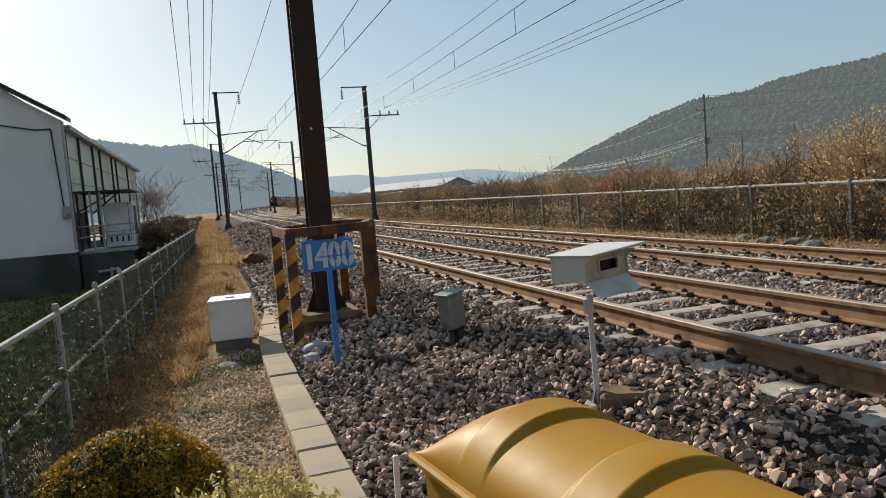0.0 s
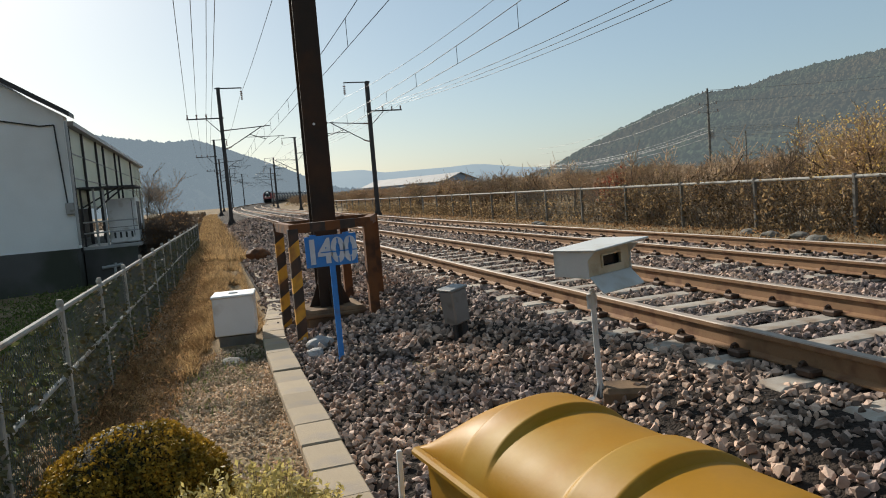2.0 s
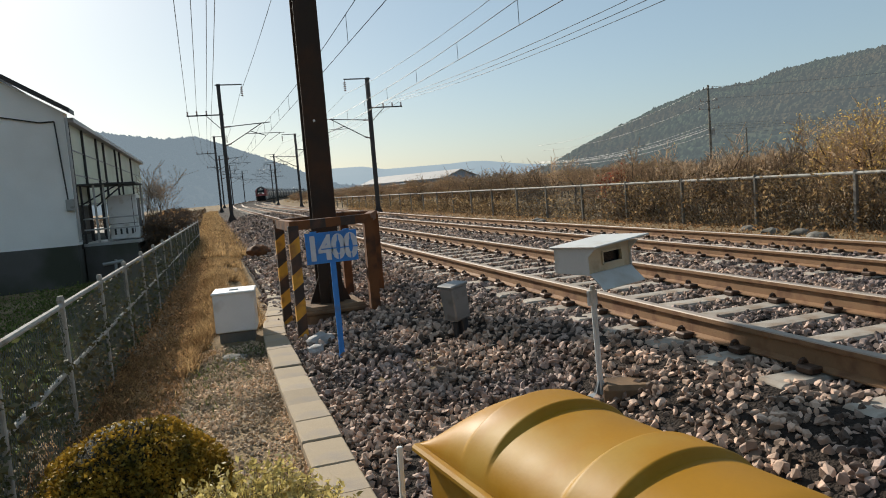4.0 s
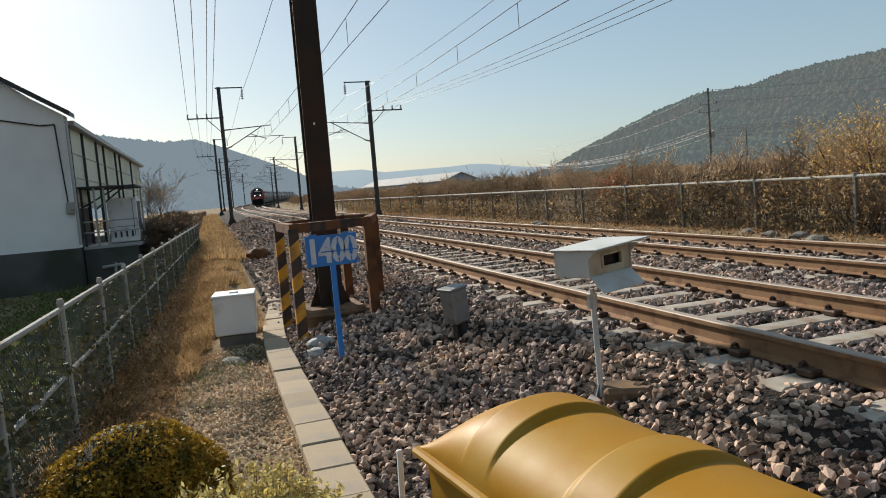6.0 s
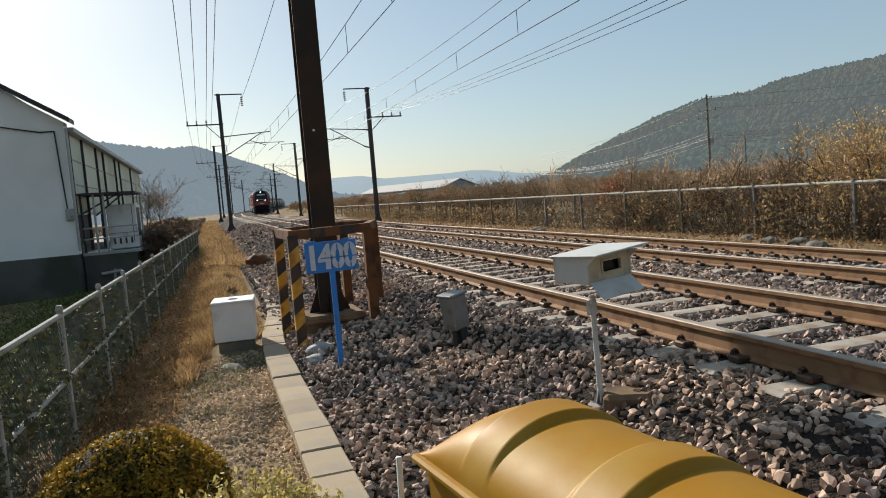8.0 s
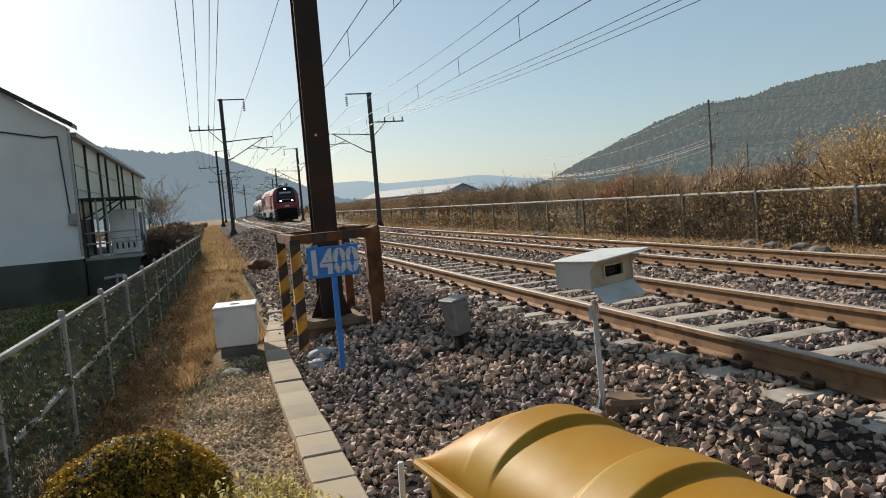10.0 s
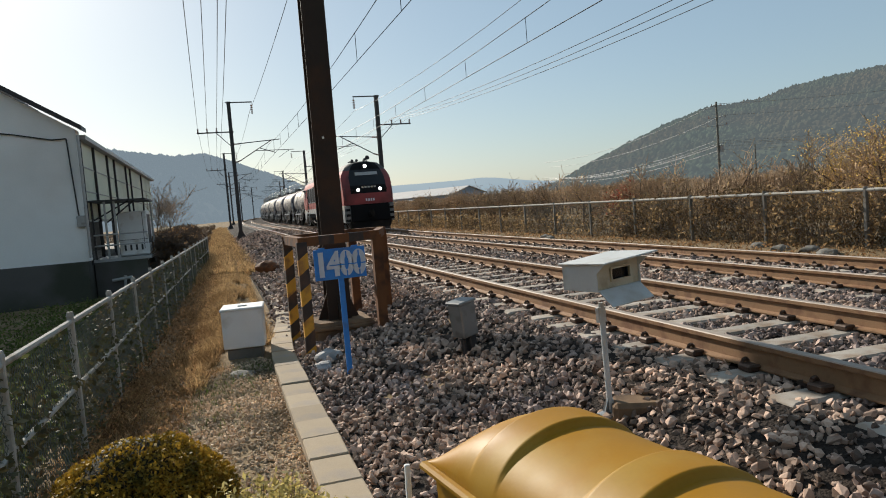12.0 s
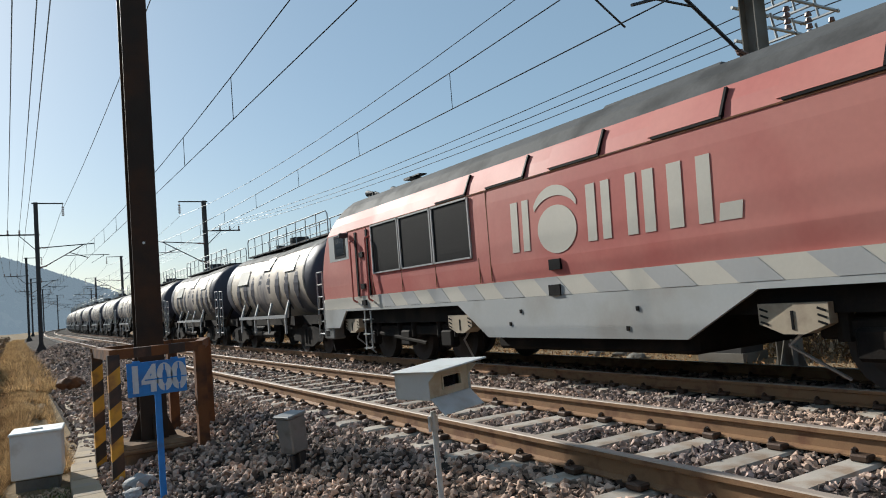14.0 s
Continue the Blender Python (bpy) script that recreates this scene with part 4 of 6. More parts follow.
def build_wires():
    def wire(name, offs, zf, spans, label, sag=0.35, r=0.013):
        bm = bmesh.new()
        for s0, s1 in zip(spans, spans[1:]):
            n = 10
            pts = []
            for k in range(n + 1):
                s = s0 + (s1 - s0) * k / n
                p, a = line(s, interp(s, offs))
                pts.append(Vector((p.x, p.y, p.z + (interp(s, zf) if isinstance(zf, list) else zf) - sag * 4 * (k / n) * (1 - k / n))))
            tube(bm, pts, r, n=4)
        tagged(part(name, bm, WIRE), label, "wire", group="overhead wires")

    L = [-37, *MAST_S_LEFT, 290]
    R = [-37, *MAST_S_RIGHT, 290]
    for x0, x1 in ((-0.20, -0.80), (0.25, -0.13), (0.65, 0.57), (0.87, 0.95)):
        wire("feeder_wire", [(10.3, x0), (57.5, x1)], 8.05, L, "thin dark feeder wire on mast insulators", 0.25)
    wire("return_wire", [(0, 3.15)], 9.2, L, "thin dark return wire below the mast arm")
    for x in (14.47, 13.8, 13.1):
        wire("feeder_wire", [(0, x)], [(8, 6.5), (52.5, 7.6)], R, "thin dark feeder wire on mast insulators", 0.43)
    wire("return_wire", [(0, 10.35)], 8.25, R, "thin dark return wire below the mast arm", 0.65)
    for off, S, dz, zm in ((NEAR_X, L, 0.03, 6.55), (FAR_X, R, FAR_DZ, 6.4)):
        wire("contact_wire", [(0, off)], 5.42 + dz, S, "straight contact wire over the track", 0.0)
        wire("messenger_wire", [(0, off)], zm + dz, S, "sagging messenger wire over the track", 0.45)
        for s0, s1 in zip(S[:5], S[1:5]):
            n = 9
            for k in range(1, n):
                q = k / n
                p, a = line(s0 + (s1 - s0) * q, off)
                bm = bmesh.new()
                rod(bm, (p.x, p.y, p.z + 5.42 + dz), (p.x, p.y, p.z + zm + dz - 0.45 * 4 * q * (1 - q)), 0.009, n=4)
                tagged(part("dropper", bm, WIRE), "thin vertical dropper between overhead wires", "wire", group="droppers")


build_wires()


def build_cage():
    """The striped guard frame round the nearest mast."""
    cage = thing("guard_frame", "rusty yellow and black striped steel guard frame round a mast", "guard frame")
    zt = 0.80
    posts = [(0.99, 9.3), (0.93, 10.6), (2.06, 9.7), (2.43, 11.0), (2.02, 11.4)]
    for k, (x, y) in enumerate(posts):
        zb = ground_z(x, y) - 0.1
        leg = new("leg")
        leg.parent = cage
        z, i = zb, 0
        while z < zt - 0.01:
            z1 = min(z + 0.2, zt)
            bm = bmesh.new()
            if k < 2:
                lo, hi = z - (0.05 if z > zb else 0), z1 - (0.05 if z1 < zt else 0)
                prism(bm, [(-0.065, lo), (0.065, lo + (0.1 if z > zb else 0)), (0.065, hi + (0.1 if z1 < zt else 0)), (-0.065, hi)], 0.13, Matrix(((1, 0, 0, x), (0, 0, -1, y + 0.065), (0, 1, 0, 0), (0, 0, 0, 1))))
            else:
                box(bm, (x, y, (z + z1) / 2), (0.13, 0.13, z1 - z))
            bmesh.ops.recalc_face_normals(bm, faces=bm.faces)
            part("band", bm, (YELLOW if i % 2 == 0 else BLACK) if k < 2 else RUST, leg)
            z, i = z1, i + 1
    ring = [(0.99, 9.3), (2.06, 9.7), (2.43, 11.0), (2.02, 11.4), (0.93, 10.6)]
    order = [0, 1, 2, 3, 4, 0]
    for a, b in zip(order, order[1:]):
        pa, pb = Vector((*ring[a], zt)), Vector((*ring[b], zt))
        n = max(1, int((pb - pa).length / 0.22)) if a == 0 else 1
        rail = new("top_rail")
        rail.parent = cage
        d = (pb - pa).normalized()
        for k in range(n):
            q = (pa + (pb - pa) * ((k + 0.5) / n))
            bm = bmesh.new()
            box(bm, q, ((pb - pa).length / n + (0.0 if n > 1 else 0.1), 0.10, 0.12), Matrix.Rotation(math.atan2(d.y, d.x), 4, "Z"))
            part("band", bm, (BLACK if k % 2 else RUST) if a == 0 else RUST, rail)
    # concrete footing with a plate and the mast's stub
    bm = bmesh.new()
    box(bm, (1.55, 10.3, -0.66), (0.86, 0.86, 0.56), bevel=0.04)
    box(bm, (1.55, 10.3, -0.46), (0.93, 0.93, 0.06), bevel=0.015)
    tagged(part("mast_footing", bm, FOOTING), "weathered concrete footing under a mast", "footing", kind="structure")


FOOTING = material("stained_footing", (0.19, 0.125, 0.075), 0.9, var=0.3, scale=3, fine=60, bump=0.3, dark=(0.09, 0.06, 0.04), stain=0.5, stain_scale=2.5, spec=0.15)
build_cage()


def text_part(name, body, size, m, mat, parent, depth=0.004):
    cu = bpy.data.curves.new(name, "FONT")
    cu.body, cu.size, cu.extrude, cu.align_x, cu.align_y = body, size, depth, "CENTER", "CENTER"
    cu.offset = 0.017
    tmp = bpy.data.objects.new("tmp", cu)
    me = bpy.data.meshes.new_from_object(tmp)
    bpy.data.objects.remove(tmp)
    me.materials.clear()
    me.materials.append(mat)
    ob = new(name, me)
    ob.parent = parent
    ob.matrix_basis = m
    return ob


def build_sign():
    sign = thing("distance_sign", "blue metal sign on a thin blue post reading 1400 in white", "sign", pose(1.227, 7.713, -0.66, 0, -0.4, 0))
    bm = bmesh.new()
    box(bm, (0, 0.025, 0.52), (0.06, 0.03, 1.15), bevel=0.004)
    part("post", bm, BLUE, sign)
    bm = bmesh.new()
    box(bm, (0, 0, 1.258), (0.56, 0.012, 0.335), bevel=0.003)
    for x in (-0.19, 0.17):
        box(bm, (x, 0, 1.43), (0.07, 0.014, 0.025))
    plate = part("plate", bm, BLUE, sign)
    for k, ch in enumerate("1400"):
        text_part("digit", ch, 0.38, pose(-0.205 + k * 0.137, -0.010, 1.245, 90, 0, 0) @ Matrix.Diagonal((0.76, 0.93, 1, 1)), SHADED_LETTER, plate)
    # bridges of the stencilled digits
    bm = bmesh.new()
    box(bm, (0.08, -0.016, 1.245), (0.40, 0.004, 0.012))
    part("stencil_bridge", bm, BLUE, plate)
    for x in (0.069, 0.206):
        for z in (1.352, 1.142):
            bm = bmesh.new()
            box(bm, (x, -0.016, z), (0.014, 0.004, 0.07))
            part("stencil_bridge", bm, BLUE, plate)
    return sign


build_sign()


def build_housing():
    """White sheet-metal sensor housing with an open front on a thin post."""
    h = thing("sensor_housing", "white sheet-metal sensor housing with overhanging roof on a thin post", "sensor housing", pose(2.47, 4.33, -0.43, 0, -2.0, 18))
    bm = bmesh.new()
    rod(bm, (0, 0, 0), (0, 0, 0.83), 0.020, n=14)
    part("post", bm, HOUSING, h)
    bm = bmesh.new()
    rod(bm, (0, 0, 0.70), (0, 0, 0.80), 0.029, n=14)
    box(bm, (-0.035, 0, 0.75), (0.03, 0.02, 0.10))
    part("collar", bm, HOUSING, h)
    bm = bmesh.new()
    box(bm, (0, 0, 0.05), (0.15, 0.13, 0.012))
    for a in range(4):
        prism(bm, [(0.018, 0), (0.07, 0), (0.018, 0.12)], 0.008, Matrix.Rotation(a * math.pi / 2, 4, "Z") @ Matrix(((1, 0, 0, 0), (0, 0, 1, 0), (0, 1, 0, 0.05), (0, 0, 0, 1))))
    part("base_plate", bm, GALV, h)
    # local x runs along the open front, local y back from it
    x0, x1, y0, y1, zb, zt = -0.145, 0.289, -0.12, 0.19, 0.935, 1.115

    def panel(name, c, sz, bevel=0.0, rot=None):
        b = bmesh.new()
        box(b, c, sz, rot, bevel)
        return part(name, b, HOUSING, h)

    xm, ym, zm = (x0 + x1) / 2, (y0 + y1) / 2, (zb + zt) / 2
    for nm, x in (("side_panel", x0), ("side_panel", x1)):
        b = bmesh.new()
        # the sheet's front edge is cut back below, so that it hoods the window
        prism(b, [(y0 - 0.07, zt), (y1, zt), (y1, zb), (y0, zb), (y0, zt - 0.06)], 0.006, Matrix(((0, 0, 1, x - 0.003), (1, 0, 0, 0), (0, 1, 0, 0), (0, 0, 0, 1))))
        bmesh.ops.recalc_face_normals(b, faces=b.faces)
        part(nm, b, HOUSING, h)
    panel("back_panel", (xm, y1, zm), (x1 - x0, 0.006, zt - zb))
    panel("bottom_panel", (xm, ym, zb), (x1 - x0, y1 - y0, 0.006))
    wx0, wx1, wz0, wz1 = x0 + 0.15, x0 + 0.345, zb + 0.05, zb + 0.135
    yf = y0 + 0.02
    for c, sz in ((((x0 + wx0) / 2, yf, zm), (wx0 - x0, 0.006, zt - zb)), (((wx1 + x1) / 2, yf, zm), (x1 - wx1, 0.006, zt - zb)),
                  (((wx0 + wx1) / 2, yf, (zb + wz0) / 2), (wx1 - wx0, 0.006, wz0 - zb)), (((wx0 + wx1) / 2, yf, (zt + wz1) / 2), (wx1 - wx0, 0.006, zt - wz1))):
        b = bmesh.new()
        box(b, c, sz)
        part("front_panel", b, CREAM_BOUNCE, h, "front panel, cream for light reflected off the ballast")
    panel("roof", (xm + 0.035, ym - 0.035, zt + 0.012), (x1 - x0 + 0.11, y1 - y0 + 0.12, 0.012), 0.003, Matrix.Rotation(-0.03, 4, "X") @ Matrix.Rotation(-0.03, 4, "Y"))
    panel("flap", (xm + 0.0, y0 - 0.055, zb - 0.048), (x1 - x0 - 0.02, 0.145, 0.006), 0.0, Matrix.Rotation(0.72, 4, "X"))
    b = bmesh.new()
    for c, sz in ((((wx0 + wx1) / 2, yf - 0.006, wz1), (wx1 - wx0, 0.02, 0.012)), (((wx0 + wx1) / 2, yf - 0.006, wz0), (wx1 - wx0, 0.02, 0.012)), ((wx0, yf - 0.006, (wz0 + wz1) / 2), (0.012, 0.02, wz1 - wz0)), ((wx1, yf - 0.006, (wz0 + wz1) / 2), (0.012, 0.02, wz1 - wz0))):
        box(b, c, sz)
    win = part("window_frame", b, CREAM_BOUNCE, h)
    b = bmesh.new()
    box(b, ((wx0 + wx1) / 2, yf + 0.03, (wz0 + wz1) / 2), (wx1 - wx0, 0.02, wz1 - wz0))
    part("window", b, GLASS_DARK, win)
    # concrete slab at its foot
    bm = bmesh.new()
    box(bm, (2.66, 4.22, -0.36), (0.42, 0.26, 0.16), Matrix.Rotation(-0.45, 4, "Z"), bevel=0.03)
    tagged(part("concrete_slab", bm, FOOTING), "broken brown-stained concrete slab lying in the ballast", "slab")
    return h


# The cream puts warm light bounced off the ballast into the front's colour.
CREAM_BOUNCE = material("cream_bounce_tint", (0.52, 0.46, 0.33), 0.6, var=0.15, scale=8, fine=70, bump=0.05, dark=(0.36, 0.28, 0.18), stain=0.35, stain_scale=7)


def build_small_things():
    # white box on a footing beside the cable trough
    wb = thing("equipment_box", "white painted metal equipment box on a concrete footing", "equipment box", pose(0.21, 10.2, -0.84, 0, 0, -6))
    bm = bmesh.new()
    box(bm, (0, 0, 0.12), (0.46, 0.46, 0.28), bevel=0.02)
    part("footing", bm, OLD_CONCRETE, wb)
    bm = bmesh.new()
    box(bm, (0, 0, 0.52), (0.54, 0.54, 0.52), bevel=0.012)
    part("case", bm, WHITE_PAINT, wb)
    bm = bmesh.new()
    box(bm, (0, 0, 0.79), (0.57, 0.57, 0.035), bevel=0.01)
    box(bm, (0, -0.05, 0.815), (0.12, 0.05, 0.02), bevel=0.005)
    lid = part("lid", bm, WHITE_PAINT, wb)
    # short grey marker post
    mp = thing("marker_post", "short grey boxed marker post standing in the ballast", "marker post", pose(2.40, 7.05, -0.55, 0, -7, 24))
    bm = bmesh.new()
    box(bm, (0.04, 0, 0.08), (0.09, 0.13, 0.46), bevel=0.01)
    box(bm, (-0.05, 0, 0.14), (0.04, 0.05, 0.3), bevel=0.008)
    part("stake", bm, DARK_STEEL, mp)
    bm = bmesh.new()
    box(bm, (0, 0, 0.49), (0.21, 0.19, 0.36), bevel=0.015, taper=1.08)
    part("case", bm, POST_GREY, mp)
    bm = bmesh.new()
    box(bm, (0, 0, 0.68), (0.245, 0.225, 0.03), bevel=0.008)
    part("cap", bm, POST_GREY, mp)


build_housing()
build_small_things()



def build_bin():
    """Yellow grit bin with an arched, ribbed lid."""
    b = thing("grit_bin", "yellow plastic grit bin with an arched ribbed lid", "grit bin", pose(0.809, 3.097, -0.003, 0, 0, -82.7))
    # local x runs along the bin, local y across it
    L, W = 2.0, 0.753

    def height(s):
        q = min(max(0.0, s), max(0.0, L - s))
        return 0.240 * math.sin(min(1, q / 0.42) * math.pi / 2) ** 0.8

    bm = bmesh.new()
    rings = []
    for s in np.concatenate([np.linspace(0, 0.1, 8), np.arange(0.11, L - 0.1, 0.01), np.linspace(L - 0.1, L, 8)]):
        rib = 0.0
        for c in (0.53, 1.19, 1.85):
            d = s - c
            rib = max(rib, min(1, max(0, (d + 0.13) / 0.025), 1) * min(1, max(0, (0.10 - d) / 0.014)) * 0.032)
        h = height(s)
        ring = []
        for k in range(33):
            a = math.pi * k / 32
            ring.append((s, W / 2 - (W / 2) * math.cos(a), (h + rib * min(1, math.sin(a) * 2.2)) * math.sin(a) ** 1.02))
        rings.append(ring)
    sweep(bm, None, rings, closed=False)
    bmesh.ops.recalc_face_normals(bm, faces=bm.faces)
    part("lid", bm, BIN, b, smooth=True)
    bm = bmesh.new()
    box(bm, (L / 2, W / 2, -0.022), (L + 0.06, W + 0.07, 0.04), bevel=0.012)
    part("rim", bm, BIN, b)
    bm = bmesh.new()
    box(bm, (L / 2, W / 2, -0.37), (L - 0.12, W - 0.06, 0.66), bevel=0.03, taper=1.05)
    part("tub", bm, BIN, b)


build_bin()


def rock(name, label, c, size, seed, mat):
    rng = np.random.default_rng(seed)
    bm = bmesh.new()
    bmesh.ops.create_icosphere(bm, subdivisions=3, radius=1)
    for v in bm.verts:
        n0 = Vector(v.co)
        v.co *= 1 + 0.25 * noise.noise(n0 * 1.6 + Vector((seed, 0, 0))) + 0.08 * noise.noise(n0 * 4)
        v.co = Vector((v.co.x * size[0], v.co.y * size[1], v.co.z * size[2]))
    ob = part(name, bm, mat)
    ob.matrix_basis = pose(*c, 0, 0, seed * 40)
    tagged(ob, label, "rock")


rock("rock", "pale grey lump of rubble beside the guard frame", (1.14, 8.75, -0.62), (0.2, 0.14, 0.1), 1, PALE_ROCK)
rock("rock", "pale grey lump of rubble beside the guard frame", (1.02, 8.35, -0.64), (0.12, 0.1, 0.07), 2, PALE_ROCK)
rock("rock", "flat brown stone at the foot of the equipment box", (0.12, 9.1, -0.80), (0.26, 0.16, 0.09), 3, OLD_CONCRETE)
rock("rock", "rusty brown stone beside the cable trough", (1.35, 23, -0.45), (0.35, 0.3, 0.22), 4, RUST)
rock("rock", "grey stone on the path", (-0.52, 9.3, -0.86), (0.16, 0.1, 0.08), 5, OLD_CONCRETE)
for k, (x, y) in enumerate(((13.0, 13.2), (12.9, 14.0), (13.2, 15.1), (12.7, 12.4), (12.6, 26), (12.9, 27))):
    rock("rock", "grey boulder on the verge of the far track", (x, y, -0.66), (0.24, 0.26, 0.15), 6 + k, OLD_CONCRETE)


def build_stakes():
    st = thing("stake", "thin pale wooden stake beside the cable trough", "stake", pose(0.72, 3.2, -0.70, -3, 2, 0))
    bm = bmesh.new()
    box(bm, (0, 0, 0.32), (0.026, 0.026, 0.66), bevel=0.004)
    part("shaft", bm, WHITE_PAINT, st)
    st = thing("stake", "short white plastic stake beside the fence", "stake", pose(-1.14, 5.2, -0.92, 4, -6, 0))
    bm = bmesh.new()
    box(bm, (0, 0, 0.18), (0.06, 0.015, 0.36))
    part("shaft", bm, WHITE_PAINT, st)
    # perforated steel plate beside the bin
    pl = thing("steel_plate", "pale studded steel plate on the ground beside the bin", "steel plate", pose(1.05, 3.1, -0.56, 0, 0, 12))
    bm = bmesh.new()
    box(bm, (0, 0, 0), (0.5, 0.5, 0.012))
    sheet = part("sheet", bm, GALV, pl)
    V, F = [], []
    for i in range(20):
        for j in range(20):
            x, y = -0.235 + i * 0.0247, -0.235 + j * 0.0247
            b0 = len(V)
            V += [(x - 0.007, y, 0.006), (x, y - 0.004, 0.006), (x + 0.007, y, 0.006), (x, y + 0.004, 0.006), (x, y, 0.011)]
            F += [(b0, b0 + 1, b0 + 4), (b0 + 1, b0 + 2, b0 + 4), (b0 + 2, b0 + 3, b0 + 4), (b0 + 3, b0, b0 + 4)]
    tagged(from_arrays("studs", V, F, GALV, pl), kind="stuff")
    # dark relay cabinet beyond the far track
    rc = thing("relay_cabinet", "dark grey steel relay cabinet on a base beside the fence", "cabinet", pose(12.85, 9.84, -0.64))
    bm = bmesh.new()
    box(bm, (0, 0, 0.05), (0.8, 1.1, 0.3))
    part("base", bm, OLD_CONCRETE, rc)
    bm = bmesh.new()
    box(bm, (0, 0, 0.64), (0.7, 1.0, 0.92), bevel=0.02)
    part("case", bm, DARK_STEEL, rc)
    bm = bmesh.new()
    box(bm, (0, 0, 1.12), (0.84, 1.14, 0.05), bevel=0.01)
    part("lid", bm, DARK_STEEL, rc)


build_stakes()


def build_trough():
    """The cable trough: a row of concrete lids that swings round the mast's guard frame."""
    tr = thing("cable_trough", "row of pale concrete cable trough lids beside the ballast", "cable trough", kind="structure")
    pts = [(0.62, 1.2), (0.62, 6.7), (0.64, 9.2), (0.70, 10.4), (0.79, 11.2), (0.95, 12.6), (1.03, 14), (1.10, 18), (1.17, 22.8), (1.18, 44), (1.2, 56)]
    rng = random.Random(8)
    bm = bmesh.new()
    box(bm, (0, 0, -0.04), (0.30, 0.495, 0.085), bevel=0.01)
    me = bpy.data.meshes.new("trough_lid")
    bm.to_mesh(me)
    bm.free()
    me.materials.append(CONCRETE)
    seg = 0
    y = 1.2
    while y < 55:
        x, x2 = interp(y, [(q, p) for p, q in pts]), interp(y + 0.5, [(q, p) for p, q in pts])
        a = math.atan2(x - x2, 0.5)
        ob = new("trough_lid", me)
        ob.parent = tr
        zz = 0.004 * max(0, y - 25) - 0.63 + rng.uniform(-0.012, 0.012) - (0.04 * rng.random() if y > 12 else 0)
        ob.matrix_basis = pose((x + x2) / 2, y + 0.25, zz, rng.uniform(-0.7, 0.7), rng.uniform(-0.9, 0.9), math.degrees(a) + rng.uniform(-0.9, 0.9))
        y += 0.5 * math.cos(a)
    verts, faces = [], []
    for x, y in pts:
        zz = 0.004 * max(0, y - 25)
        for dx, z in ((-0.146, -0.95), (-0.146, -0.705), (0.146, -0.705), (0.146, -0.95)):
            verts.append((x + dx, y, z + zz))
    for k in range(len(pts) - 1):
        for i in range(3):
            a = k * 4 + i
            faces.append((a, a + 1, a + 5, a + 4))
    from_arrays("trough_body", verts, faces, CONCRETE, tr)


build_trough()


def fence_run(name, label, x_of, ys, zb, zt, post_r, rails, mesh_step, mat_post, wire_r, mesh_to=1e9):
    """Concrete or steel posts with rails and a chain-link mesh, along y."""
    f = thing(name, label, "fence", kind="structure")
    for y in ys:
        x = x_of(y)
        bm = bmesh.new()
        box(bm, (x, y, (zt + zb) / 2 + 0.02), (post_r * 2, post_r * 2, zt - zb + 0.1), bevel=post_r * 0.25)
        bmesh.ops.create_cone(bm, cap_ends=True, segments=10, radius1=post_r * 1.35, radius2=post_r * 0.9, depth=0.04, matrix=Matrix.Translation((x, y, zt + 0.08)))
        part("post", bm, mat_post, f)
    for y0, y1 in zip(ys, ys[1:]):
        x0, x1 = x_of(y0), x_of(y1)
        for z, r in rails:
            bm = bmesh.new()
            rod(bm, (x0, y0, z), (x1, y1, z), r, n=8)
            part("rail", bm, FENCE_RAIL, f)
        if y0 < mesh_to:
            V, Fc = [], []
            h = zt - zb - 0.05
            L = y1 - y0
            k = -h
            while k < L:
                for sgn in (1, -1):
                    a0, a1 = max(k, 0), min(k + h, L)
                    if a1 <= a0:
                        continue
                    za, zc = a0 - k, a1 - k
                    if sgn < 0:
                        za, zc = h - za, h - zc
                    pa = Vector((x0 + (x1 - x0) * a0 / L, y0 + a0, zb + za))
                    pb = Vector((x0 + (x1 - x0) * a1 / L, y0 + a1, zb + zc))
                    b0 = len(V)
                    for p in (pa, pb):
                        for ang in (0, 2.09, 4.19):
                            V.append((p.x + wire_r * math.cos(ang), p.y, p.z + wire_r * math.sin(ang)))
                    for i in range(3):
                        j = (i + 1) % 3
                        Fc.append((b0 + i, b0 + j, b0 + 3 + j, b0 + 3 + i))
                k += mesh_step
            from_arrays("wire_mesh", V, Fc, MESH_WIRE, f)
    return f


MESH_WIRE = material("coated_wire", (0.10, 0.11, 0.10), 0.6, 0.2, var=0.2, bump=0)
LEFT_Y = [3.1, 5.1, 7.06, 9.03, 11, 13, 15, 17, 19, 21, 23, 25, 27, 29, 31, 33, 35]


def left_fence_x(y):
    return -1.34 + 0.028 * (y - 7)


fence_run("fence", "grey chain-link fence with slim steel posts beside the path", left_fence_x, LEFT_Y, -0.92, 0.36, 0.027, ((0.37, 0.026), (-0.21, 0.022)), 0.062, FENCE_RAIL, 0.003)
RIGHT_Y = [0.0 + 3.05 * k for k in range(28)]
fence_run("fence", "pale railed chain-link fence along the orchard", lambda y: 13.6 - 0.0 * y, RIGHT_Y, -0.6, 0.68, 0.042, ((0.70, 0.04),), 0.1, OLD_CONCRETE, 0.003, 30)


